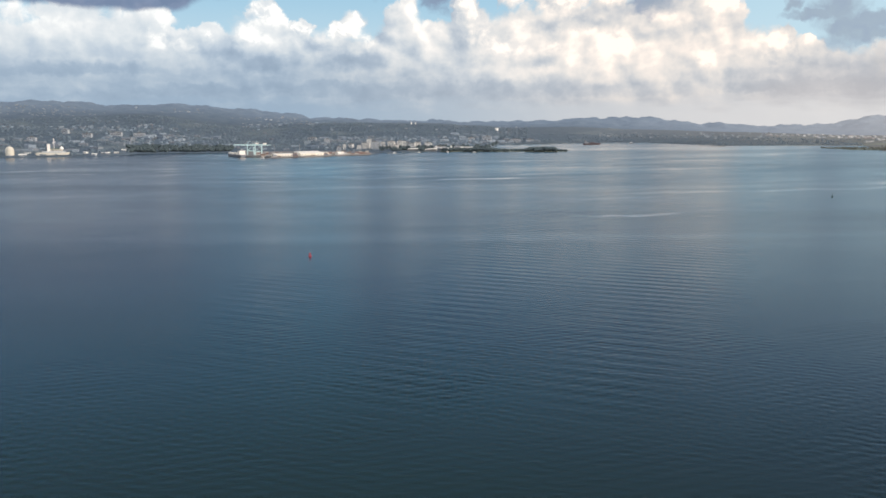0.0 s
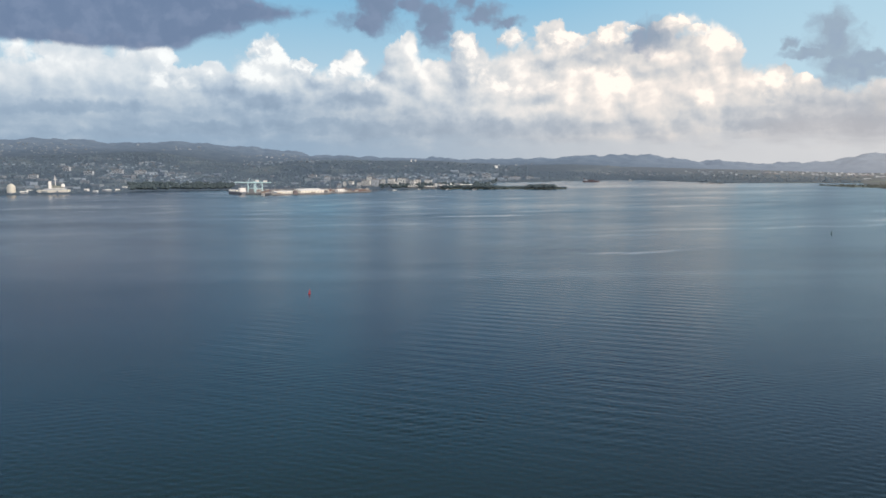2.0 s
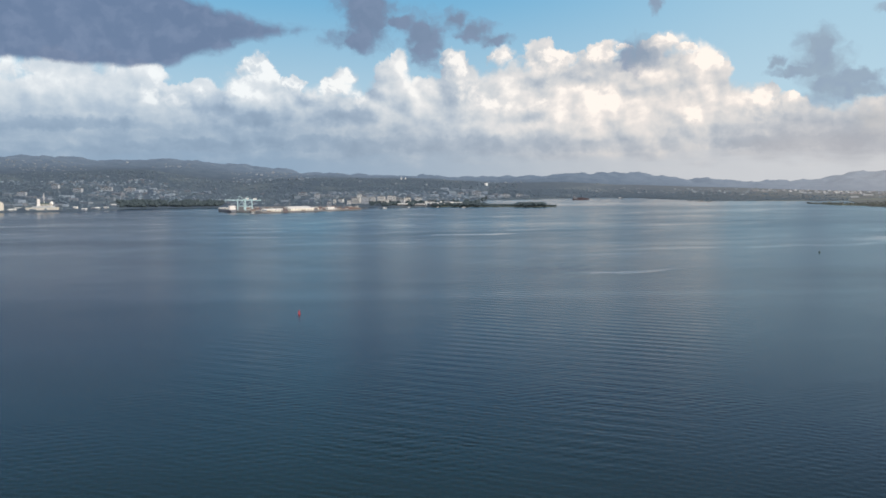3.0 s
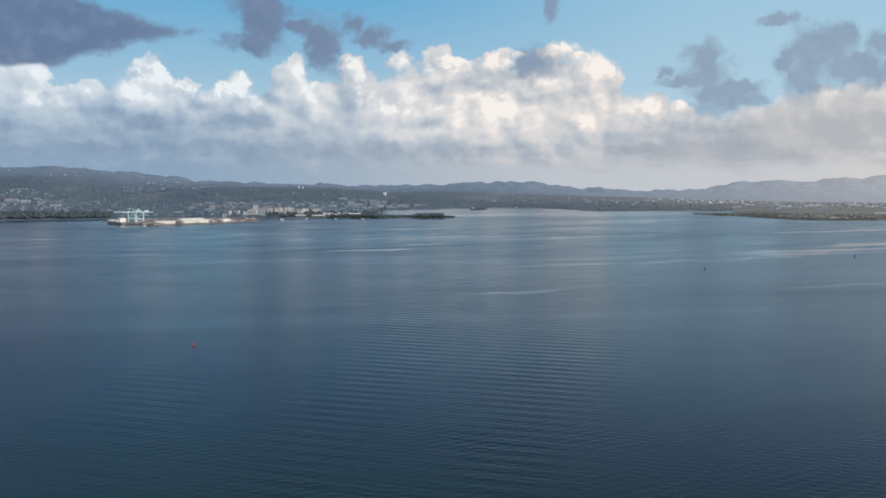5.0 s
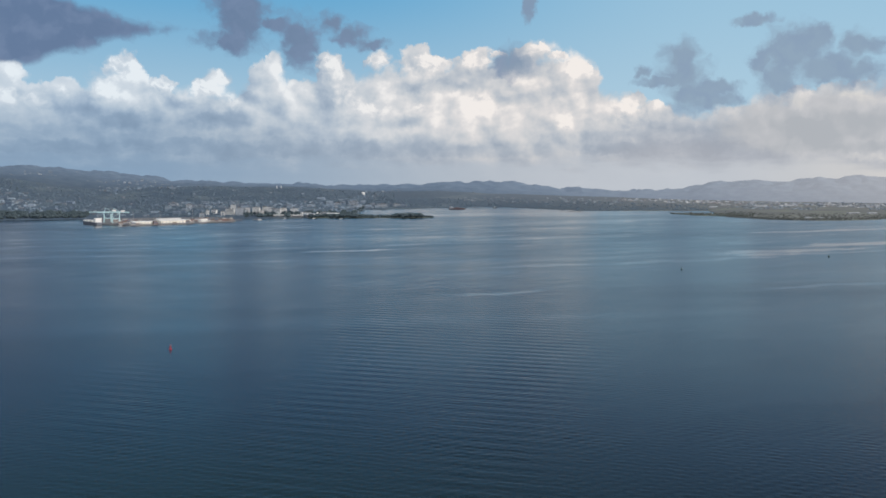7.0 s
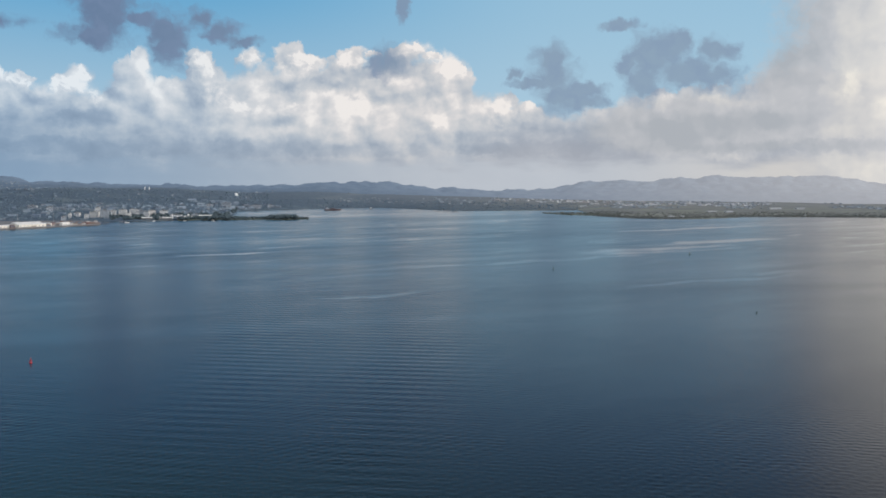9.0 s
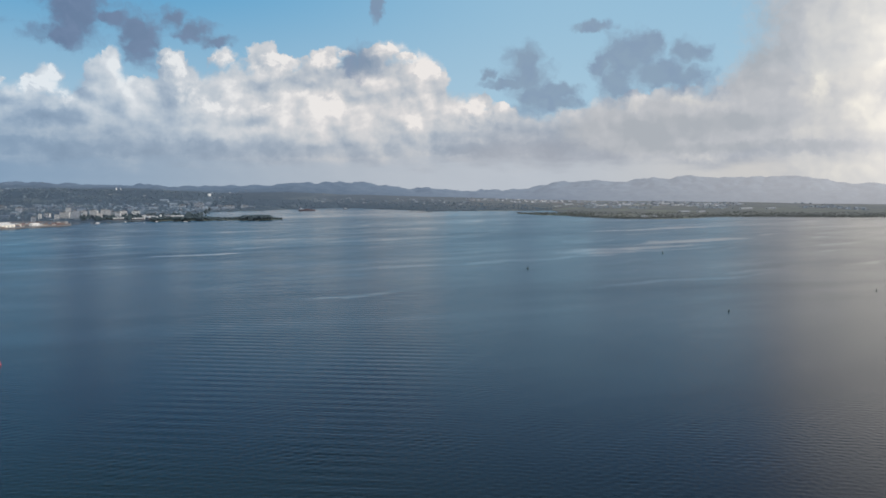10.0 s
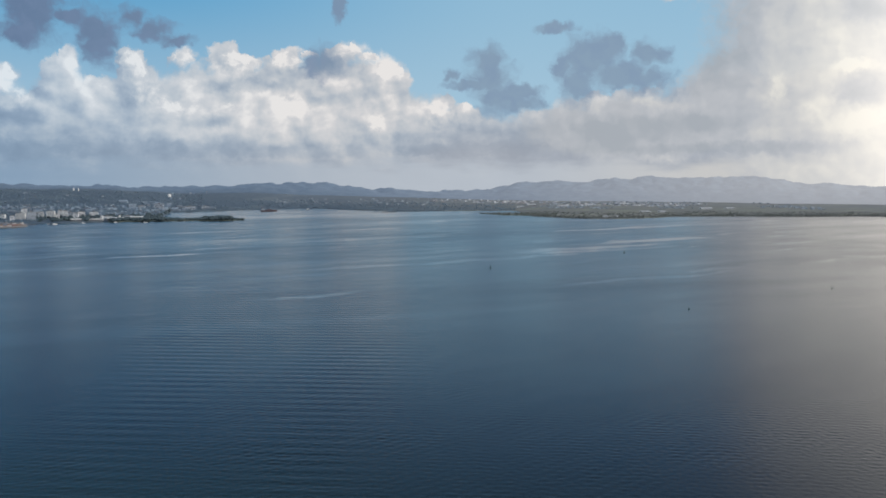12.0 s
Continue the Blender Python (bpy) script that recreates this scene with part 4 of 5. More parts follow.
# ---------------------------------------------------------------- houses of the town
def make_house(w, d, h, rise):
    ob = thing("house", "small pale rendered house among hillside trees", "house", "houses of the hillside town")
    bm = bmesh.new()
    box(bm, -w / 2, w / 2, -d / 2, d / 2, -4, h)
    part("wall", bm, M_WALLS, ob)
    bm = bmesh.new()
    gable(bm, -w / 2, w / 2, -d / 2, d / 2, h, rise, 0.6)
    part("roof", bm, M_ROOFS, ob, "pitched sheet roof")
    return ob


def town():
    rng = np.random.default_rng(31)
    kinds = [make_house(w, d, h, r) for w, d, h, r in ((9, 6, 2.5, 1.3), (7, 6, 2.8, 1.2), (11, 7, 2.6, 1.5), (9, 7, 3.6, 1.2), (14, 8, 4.4, 1.0))]
    spots = scatter(255, -28, 6, 0.03, 0.95, 1, 2, 32, clusters, 1.1) + scatter(30, -28, 6, 0.03, 0.95, 1, 2, 33)
    for i, (x, y, z, _) in enumerate(spots):
        m = Matrix.Translation((x, y, z)) @ Matrix.Rotation(rng.uniform(-0.6, 0.6) + (1.57 if rng.uniform() < 0.3 else 0), 4, "Z")
        if i < len(kinds):
            kinds[i].matrix_basis = m
        else:
            copy_thing(kinds[int(rng.integers(len(kinds)))], m)


def house_mass(name, spots, label, seed, lo=6, hi=14, tall=(2.6, 5), mat=None):
    """Far houses too small to pick apart, in one mesh, each with a pitched or flat top."""
    rng = np.random.default_rng(seed)
    V, F, k = [], [], 0
    for x, y, z, _ in spots:
        w, d, h = rng.uniform(lo, hi), rng.uniform(lo * 0.8, hi * 0.7), rng.uniform(*tall)
        rise = rng.choice([0.4, 1.8, 2.4])
        t = rng.uniform(-0.5, 0.5)
        c, s = math.cos(t), math.sin(t)
        pts = [(-w / 2, -d / 2, -4), (w / 2, -d / 2, -4), (w / 2, d / 2, -4), (-w / 2, d / 2, -4), (-w / 2, -d / 2, h), (w / 2, -d / 2, h), (w / 2, d / 2, h), (-w / 2, d / 2, h), (-w / 2, 0, h + rise), (w / 2, 0, h + rise)]
        V += [(x + c * a - s * b, y + s * a + c * b, z + e) for a, b, e in pts]
        F += [[k + i for i in f] for f in ((0, 1, 5, 4), (1, 2, 6, 9, 5), (2, 3, 7, 6), (3, 0, 4, 8, 7), (4, 5, 9, 8), (6, 7, 8, 9))]
        k += 10
    me = bpy.data.meshes.new(name)
    me.from_pydata(V, [], F)
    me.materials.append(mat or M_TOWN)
    return tagged(new(name, me), label, "houses", kind="stuff")


town()
house_mass("far_houses", scatter(860, -29, 5, 0.05, 1.0, 1, 2, 41, clusters) + scatter(80, -29, 6, 0.05, 1.0, 1, 2, 40), "pale houses scattered thickly over the hills", 42, 4, 10, (1.6, 3.2))
def ridge_places(count, az0, az1, seed):
    rng = np.random.default_rng(seed)
    out = []
    while len(out) < count:
        a, r = rng.uniform(az0, az1), rng.uniform(4020, 4700)
        p = bearing(a, r)
        if r > float(RIDGE_R(a)) + 30 and clusters(p.x * 1.3, p.y * 1.3):
            out.append((p.x, p.y, float(far_height(np.array(a), np.array(r))) - 1.5, 1))
    return out


def estates(seed, *areas):
    """Rows of larger blocks gathered in a few quarters; areas of (count, bearings, shore-to-ridge range)."""
    out = []
    for i, (count, az0, az1, s0, s1) in enumerate(areas):
        out += scatter(count, az0, az1, s0, s1, 1, 2, seed + i)
    return out


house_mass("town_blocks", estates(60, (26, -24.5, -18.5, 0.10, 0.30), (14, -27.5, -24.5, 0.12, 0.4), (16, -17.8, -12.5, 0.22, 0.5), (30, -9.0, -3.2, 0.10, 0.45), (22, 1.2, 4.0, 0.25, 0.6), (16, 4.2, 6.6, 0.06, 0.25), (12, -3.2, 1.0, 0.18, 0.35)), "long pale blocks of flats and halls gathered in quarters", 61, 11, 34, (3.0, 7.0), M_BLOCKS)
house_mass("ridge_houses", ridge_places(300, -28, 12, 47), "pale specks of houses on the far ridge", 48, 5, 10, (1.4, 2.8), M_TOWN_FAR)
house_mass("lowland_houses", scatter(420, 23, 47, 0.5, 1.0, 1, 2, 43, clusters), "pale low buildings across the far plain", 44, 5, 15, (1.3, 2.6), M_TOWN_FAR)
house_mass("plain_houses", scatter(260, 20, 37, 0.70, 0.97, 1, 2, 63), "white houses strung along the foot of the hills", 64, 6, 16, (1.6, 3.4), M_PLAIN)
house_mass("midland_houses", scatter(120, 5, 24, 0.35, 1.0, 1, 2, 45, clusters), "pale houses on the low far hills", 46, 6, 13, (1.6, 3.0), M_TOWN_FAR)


# ---------------------------------------------------------------- apartment blocks behind the port
def apartment(az, r, w, d, h, turn, mat, floors, label):
    w, d, h = w * (0.5 + 0.4 * (az * 7.3 % 1)), d * 0.9, h * (0.66 + 0.38 * (az * 11.7 % 1))
    z = float(land_height(az, r))
    ob = thing("apartment_block", label, "apartment block", "apartment blocks behind the port", m=Matrix.Translation(bearing(az, r, max(z, 1.0))) @ Matrix.Rotation(radians(turn), 4, "Z"))
    bm = bmesh.new()
    box(bm, -w / 2, w / 2, -d / 2, d / 2, -5, h)
    part("wall", bm, mat, ob)
    bm = bmesh.new()
    box(bm, -w / 2 - 0.3, w / 2 + 0.3, -d / 2 - 0.3, d / 2 + 0.3, h, h + 1.0, 0.1)
    box(bm, -w * 0.12, w * 0.1, -d * 0.2, d * 0.2, h + 1.0, h + 3.6, 0.1)
    part("roof", bm, M_CONCRETE, ob, "flat roof with a lift house")
    for k in range(floors):
        z0 = 1.2 + k * (h - 1.0) / floors
        bm = bmesh.new()
        box(bm, -w / 2 + 1.2, w / 2 - 1.2, -d / 2 - 0.06, -d / 2 + 0.3, z0, z0 + 1.1)
        part("window_band", bm, M_GLASS, ob, "dark band of windows")


QUAYSIDE_BLOCKS = [(-5.6, 2920, 16, 14, 17, 4), (-4.05, 2980, 24, 14, 27, 4), (-3.45, 2935, 20, 14, 17, -12), (-2.35, 2915, 18, 12, 15, 9), (-1.85, 2930, 16, 12, 29, 2), (-1.3, 2925, 22, 14, 16, -9), (-5.95, 2862, 19, 14, 14, 8), (-5.2, 2960, 30, 14, 16, -10), (-4.7, 2900, 16, 12, 19, 5), (-4.25, 2925, 30, 15, 22, -6), (-3.7, 2895, 26, 14, 24, 10), (-3.2, 2960, 22, 14, 20, 0), (-2.65, 2930, 30, 14, 21, -8), (-2.1, 2965, 24, 14, 26, 6), (-1.6, 2950, 34, 14, 22, -4)]
HILL_BLOCKS = [(-1.0, 2990, 26, 13, 19, 8), (-0.3, 3010, 30, 13, 15, 0), (0.4, 2890, 40, 12, 11, -5), (-6.7, 3120, 34, 14, 15, 6), (-7.6, 3230, 40, 14, 14, -4), (1.6, 2910, 36, 12, 11, 3), (5.2, 3640, 44, 16, 13, 0), (6.1, 3690, 36, 15, 12, 6), (3.4, 3420, 40, 15, 14, -6), (2.4, 3380, 34, 14, 12, 4), (-20.8, 3190, 52, 14, 13, -6), (-19.2, 3240, 44, 14, 13, 4), (-17.9, 3290, 60, 14, 13, 8), (-23.8, 3150, 46, 13, 12, 0), (-22.0, 3330, 38, 13, 14, -8)]
for i, (az_, r_, w_, d_, h_, turn_) in enumerate(QUAYSIDE_BLOCKS + HILL_BLOCKS):
    apartment(az_, r_, w_, d_, h_, turn_, M_OLDWHITE if i > 17 or i % 4 == 2 else (M_PALE if i % 3 else M_TAN), max(3, int(h_ / 3.2)), "weathered pale apartment block with bands of windows" if i > 17 or i % 4 == 2 else ("white rendered apartment block with bands of windows" if i % 3 else "cream rendered apartment block with bands of windows"))


# ---------------------------------------------------------------- the container port
QUAY = [(-522, 2479), (-435, 2415), (-270, 2534), (-179, 2618), (-190, 2690), (-215, 2850), (-600, 2870), (-577, 2628)]
bm = bmesh.new()
prism(bm, QUAY, -6, 2.6)
bmesh.ops.recalc_face_normals(bm, faces=bm.faces)
tagged(part("quay", bm, M_CONCRETE), "weathered grey concrete quay of the container port", "quay", kind="structure")


def make_crane(m):
    ob = thing("gantry_crane", "pale teal ship-to-shore gantry crane on the quay", "crane", "gantry cranes of the port", m=m)
    for x in (-9, 9):
        for y in (-8, 8):
            bm = bmesh.new()
            beam(bm, (x, y, 1.6), (x * 0.96, y * 0.8, 31), 1.7)
            part("leg", bm, M_TEAL, ob)
            bm = bmesh.new()
            box(bm, x - 1.6, x + 1.6, y - 2.6, y + 2.6, 0, 1.7, 0.3)
            part("bogie", bm, M_STEEL, ob, "wheeled steel bogie")
    for y in (-8, 8):
        bm = bmesh.new()
        beam(bm, (-9.5, y * 0.93, 12), (9.5, y * 0.93, 12), 1.7)
        beam(bm, (-9, y * 0.93, 12.5), (8.6, y * 0.82, 29), 0.7)
        part("portal_beam", bm, M_TEAL, ob)
    for x in (-9, 9):
        bm = bmesh.new()
        beam(bm, (x, -7.6, 12), (x, 7.6, 12), 1.3)
        beam(bm, (x * 0.97, -6.6, 30), (x * 0.97, 6.6, 30), 1.3)
        part("sill_beam", bm, M_TEAL, ob)
    bm = bmesh.new()
    for y in (-2.6, 2.6):
        beam(bm, (-46, y, 29), (34, y, 29), 1.6, 2.2)
    for i in range(17):
        beam(bm, (-45 + i * 4.9, -2.6, 29), (-45 + i * 4.9, 2.6, 29), 0.6)
    part("boom", bm, M_TEAL, ob, "long horizontal boom over the water")
    bm = bmesh.new()
    beam(bm, (-9, -6, 30), (-4, 0, 40), 0.8)
    beam(bm, (-9, 6, 30), (-4, 0, 40), 0.8)
    beam(bm, (9, 0, 30), (-4, 0, 40), 0.8)
    part("apex_frame", bm, M_TEAL, ob)
    for x in (-42, -24, 30):
        bm = bmesh.new()
        beam(bm, (-4, 0, 39.6), (x, 0, 29.8), 0.45)
        part("stay", bm, M_STEEL, ob, "thin steel stay")
    bm = bmesh.new()
    box(bm, 12, 22, -3.6, 3.6, 30, 34.5, 0.3)
    part("machinery_house", bm, M_WHITE, ob, "white machinery house")
    bm = bmesh.new()
    box(bm, -16, -12.6, -1.6, 1.6, 25, 27.8, 0.2)
    part("cab", bm, M_GLASS, ob, "glazed operator's cab")
    return ob


crane = make_crane(Matrix.Translation((-513, 2545, 2.6)) @ Matrix.Rotation(radians(8), 4, "Z"))
copy_thing(crane, Matrix.Translation((-484, 2508, 2.6)) @ Matrix.Rotation(radians(8), 4, "Z"))


def hull_rows(bm, length, beam_w, keel, deck, sheer, n=20):
    """A ship's hull along x, stern at -length/2, flared towards the bow."""
    rings = []
    for i in range(n + 1):
        u = i / n
        x = -length / 2 + u * length
        full = beam_w / 2 * (min(1.0, 0.78 + u * 2.2) if u < 0.1 else 1.0) * (1 - max(0.0, (u - 0.72) / 0.28) ** 2.2)
        full = max(full, 0.06)
        top = deck + sheer * max(0.0, (u - 0.7) / 0.3) ** 2
        rake = 0.045 * length * max(0.0, (u - 0.85) / 0.15)
        rings.append([bm.verts.new(c) for c in ((x, -full * 0.82, keel), (x + rake, -full, top), (x + rake, full, top), (x, full * 0.82, keel))])
    for p, q in zip(rings, rings[1:]):
        for i in range(4):
            bm.faces.new((p[i], q[i], q[(i + 1) % 4], p[(i + 1) % 4]))
    bm.faces.new(rings[0])
    bm.faces.new(rings[-1][::-1])
    bmesh.ops.recalc_face_normals(bm, faces=bm.faces)


def make_ship(label, hull_mat, length, width, deck, house_mat, m, cargo=0, boot=None):
    ob = thing("cargo_ship", label, "ship", m=m)
    bm = bmesh.new()
    hull_rows(bm, length, width, -3, deck, deck * 0.35)
    hull = part("hull", bm, hull_mat, ob)
    if boot is not None:
        bm = bmesh.new()
        hull_rows(bm, length * 1.002, width * 1.012, -2.9, deck * 0.25, 0)
        part("waterline_band", bm, boot, hull, "dull red band at the waterline")
    sx = -length * 0.42
    tall, wide = (0.5, 1.5) if length < 80 else (0.8, 1.0)
    bm = bmesh.new()
    for k, (a, b, c) in enumerate(((0.15, 0.86, 5.0), (0.13, 0.8, 3.0), (0.11, 0.74, 3.0), (0.08, 0.95, 2.8))):
        z0 = deck + (0, 5, 8, 11)[k] * tall
        box(bm, sx, sx + a * length * wide, -width * b / 2, width * b / 2, z0, z0 + c * tall, 0.15)
    part("deckhouse", bm, house_mat, ob, "white deckhouse at the stern")
    bm = bmesh.new()
    box(bm, sx + 0.078 * length * wide, sx + 0.0825 * length * wide, -width * 0.44, width * 0.44, deck + 12.0 * tall, deck + 13.2 * tall)
    part("bridge_window", bm, M_GLASS, ob, "dark strip of bridge windows")
    bm = bmesh.new()
    lathe(bm, [(1.8, 0), (1.8, 5.5), (1.5, 6.2)], 12, (sx + 0.02 * length, 0, deck + 9 * tall))
    part("funnel", bm, hull_mat, ob)
    bm = bmesh.new()
    beam(bm, (sx + 0.05 * length, 0, deck + 13.7 * tall), (sx + 0.05 * length, 0, deck + 19 * tall), 0.4)
    beam(bm, (length * 0.40, 0, deck), (length * 0.40, 0, deck + 10 * tall), 0.4)
    part("mast", bm, M_WHITE, ob)
    for i in range(cargo):
        bm = bmesh.new()
        x0 = -length * 0.26 + i * length * 0.60 / max(cargo, 1)
        box(bm, x0, x0 + length * 0.60 / cargo - 1.4, -width * 0.42, width * 0.42, deck - 0.1, deck + 1.6 + 2.5 * ((i * 7) % 3 > 0), 0.1)
        part("hatch", bm, (M_WHITE, M_CREAM, M_STEEL, M_WHITE)[i % 4] if cargo > 4 else hull_mat, ob, "closed hold hatch")
    return ob


make_ship("grey cargo ship with a white deckhouse moored at the quay", M_GREY, 120, 20, 6.5, M_WHITE, Matrix.Translation((-549, 2520, 0)) @ Matrix.Rotation(radians(122), 4, "Z"), 9)
make_ship("red-hulled tanker with a white stern deckhouse at anchor", M_REDHULL, 64, 11, 4.2, M_OLDWHITE, Matrix.Translation(bearing(9.94, 3560)) @ Matrix.Rotation(radians(-6), 4, "Z"), 4)


def make_shed(label, w, d, h, m, wall=M_CREAM, doors=5):
    ob = thing("warehouse", label, "warehouse", "warehouses on the quay", m=m)
    bm = bmesh.new()
    box(bm, -w / 2, w / 2, -d / 2, d / 2, -0.02, h)
    part("wall", bm, wall, ob)
    bm = bmesh.new()
    gable(bm, -w / 2, w / 2, -d / 2, d / 2, h, 2.4, 0.8)
    part("roof", bm, M_ROOFMETAL, ob, "pale low-pitched sheet roof")
    for i in range(doors):
        x = -w / 2 + (i + 0.5) * w / doors
        bm = bmesh.new()
        box(bm, x - 2.2, x + 2.2, -d / 2 - 0.12, -d / 2 + 0.2, 0, 4.0)
        part("door", bm, M_STEEL, ob, "grey roller door")
    return ob


def on_quay(az, r, turn):
    return Matrix.Translation(bearing(az, r + 40, 2.6)) @ Matrix.Rotation(radians(turn), 4, "Z")


def by_edge(x, y, turn=36):
    return Matrix.Translation((x - 8, y + 40, 2.6)) @ Matrix.Rotation(radians(turn), 4, "Z")


make_shed("long cream warehouse with a pale sheet roof", 62, 24, 5.2, by_edge(-400, 2423), doors=7)
make_shed("long cream warehouse with a wide white roof", 88, 26, 6, by_edge(-328, 2478), doors=9)
make_shed("white warehouse with a pale roof behind the quay", 70, 24, 7, by_edge(-352, 2540), M_TAN, 6)
make_shed("small white shed near the end of the quay", 22, 13, 6, by_edge(-257, 2524, 42), M_WHITE, 3)


def containers():
    rng = np.random.default_rng(8)
    first = None
    for x_, y_, rows, cols in ((-445, 2412, 3, 2), (-366, 2434, 3, 1), (-286, 2500, 3, 2), (-410, 2402, 1, 2), (-320, 2462, 1, 1), (-222, 2562, 4, 5), (-190, 2590, 3, 3), (-270, 2600, 4, 5), (-430, 2490, 3, 4), (-470, 2540, 3, 4)):
        at = by_edge(x_, y_, 40)
        for i in range(rows):
            for j in range(cols):
                for k in range(int(rng.integers(1, 4))):
                    m = at @ Matrix.Translation(((j - cols / 2) * 13.0, (i - rows / 2) * 3.2, k * 2.62))
                    if first is None:
                        bm = bmesh.new()
                        box(bm, -6.1, 6.1, -1.22, 1.22, 0, 2.6, 0.06)
                        for c in range(24):
                            box(bm, -5.9 + c * 0.5, -5.7 + c * 0.5, -1.26, -1.2, 0.15, 2.45)
                        first = part("shipping_container", bm, M_BOX)
                        tagged(first, "stacked steel shipping container with ribbed sides", "container", "containers on the quay")
                        first.matrix_basis = m
                    else:
                        copy_thing(first, m)


containers()


def light_mast(m):
    ob = thing("light_mast", "tall thin steel floodlight mast on the quay", "lamp post", "light masts of the port", m=m)
    bm = bmesh.new()
    lathe(bm, [(0.5, 0), (0.22, 27)], 8)
    part("pole", bm, M_STEEL, ob)
    bm = bmesh.new()
    lathe(bm, [(1.6, 26.6), (1.8, 27.6)], 8)
    part("lamp_ring", bm, M_STEEL, ob)
    return ob


mast = light_mast(on_quay(-9.95, 2560, 0))
for az_, r_ in ((-8.4, 2600), (-6.5, 2640), (-5.0, 2680), (-10.9, 2620)):
    copy_thing(mast, on_quay(az_, r_, 0))


# ---------------------------------------------------------------- the white fort-like station and the storage dome on the western shore
def shore_site(az, r):
    return Matrix.Translation(bearing(az, r, max(1.5, float(land_height(az, r))))) @ Matrix.Rotation(radians(24), 4, "Z")


def make_station():
    ob = thing("harbour_station", "cream walled harbour station with a tower and mast", "building", m=shore_site(-22.75, 2772) @ Matrix.Diagonal((0.8, 0.8, 0.82, 1)))
    bm = bmesh.new()
    prism(bm, [(-52, -16), (46, -18), (56, -4), (48, 20), (-44, 22), (-56, 2)], -5, 7.5)
    bmesh.ops.recalc_face_normals(bm, faces=bm.faces)
    wall = part("wall", bm, M_WORN, ob, "long worn cream rampart wall")
    bm = bmesh.new()
    prism(bm, [(-34, -12), (26, -13), (42, 0), (34, 16), (-28, 18)], 7.5, 12)
    bmesh.ops.recalc_face_normals(bm, faces=bm.faces)
    part("terrace", bm, M_OLDWHITE, ob, "stepped upper terrace")
    bm = bmesh.new()
    box(bm, -18, 34, -6, 14, 12, 18.5, 0.2)
    block = part("main_block", bm, M_WORN, ob)
    bm = bmesh.new()
    gable(bm, -18, 22, -6, 14, 18.5, 4.0, 0.6)
    part("roof", bm, M_DARKROOF, block, "dark green pitched roof")
    bm = bmesh.new()
    box(bm, -16, 32, -6.1, -5.8, 14.6, 16.6)
    part("window_band", bm, M_GLASS, block, "dark band of windows")
    bm = bmesh.new()
    box(bm, -17, -7, -8, 2, 9.5, 37, 0.3)
    part("tower", bm, M_WHITE, ob, "square white tower")
    bm = bmesh.new()
    beam(bm, (6, 2, 20), (6, 2, 56), 1.8)
    beam(bm, (0, 2, 42), (12, 2, 42), 1.2)
    beam(bm, (2, 2, 47), (10, 2, 47), 1.1)
    part("mast", bm, M_WHITE, ob, "tall mast with cross spars")
    bm = bmesh.new()
    lathe(bm, [(6.2, 18), (6.4, 21)] + [(6.4 * math.cos(k * math.pi / 14), 21 + 7.4 * math.sin(k * math.pi / 14)) for k in range(1, 7)], 18, (30, 3, 0))
    part("radome", bm, M_WHITE, ob, "white radar dome")


def make_dome():
    ob = thing("storage_dome", "large cream storage dome on the shore", "storage tank", m=shore_site(-25.0, 2785))
    bm = bmesh.new()
    lathe(bm, [(11.5, -4), (11.5, 13)] + [(11.5 * math.cos(k * math.pi / 16), 13 + 11.5 * math.sin(k * math.pi / 16)) for k in range(1, 8)], 28)
    part("shell", bm, M_WORN, ob)
    bm = bmesh.new()
    lathe(bm, [(1.6, 23.9), (1.6, 25.8)], 10)
    part("vent", bm, M_STEEL, ob)


make_station()
make_dome()


def low_building(az, r, w, d, h, label, mat=M_WHITE, turn=10):
    ob = thing("shore_building", label, "building", "low buildings along the shore", m=Matrix.Translation(bearing(az, r, max(1.2, float(land_height(az, r))))) @ Matrix.Rotation(radians(turn), 4, "Z"))
    bm = bmesh.new()
    box(bm, -w / 2, w / 2, -d / 2, d / 2, -5, h)
    part("wall", bm, mat, ob)
    bm = bmesh.new()
    gable(bm, -w / 2, w / 2, -d / 2, d / 2, h, 1.8, 0.6)
    part("roof", bm, M_SHED if mat is M_SHED else M_ROOFMETAL, ob)
    bm = bmesh.new()
    box(bm, -w / 2 + 1.0, w / 2 - 1.0, -d / 2 - 0.08, -d / 2 + 0.2, 1.0, min(h - 0.6, 2.4))
    part("window_band", bm, M_GLASS, ob)


rng_w = np.random.default_rng(71)
for k in range(22):
    az_ = -28 + k * 0.44 + rng_w.uniform(-0.18, 0.18)
    if abs(az_ + 22.75) < 1.3 or abs(az_ + 25.0) < 0.5:
        continue
    low_building(az_, float(SHORE(az_)) + rng_w.uniform(28, 90), rng_w.uniform(8, 20), rng_w.uniform(7, 11), rng_w.uniform(2.6, 4.6), "low pale building on the western shore", (M_WHITE, M_OLDWHITE, M_SHED, M_OLDWHITE)[k % 4], rng_w.uniform(-10, 30))
for az_, r_, w_, h_ in ((0.9, 2850, 44, 8), (2.1, 2900, 38, 8), (-1.3, 2830, 30, 6), (-0.2, 2840, 36, 6)):
    low_building(az_, r_, w_, 12, h_, "long pale building beside the trees on the shore", M_CONCRETE)
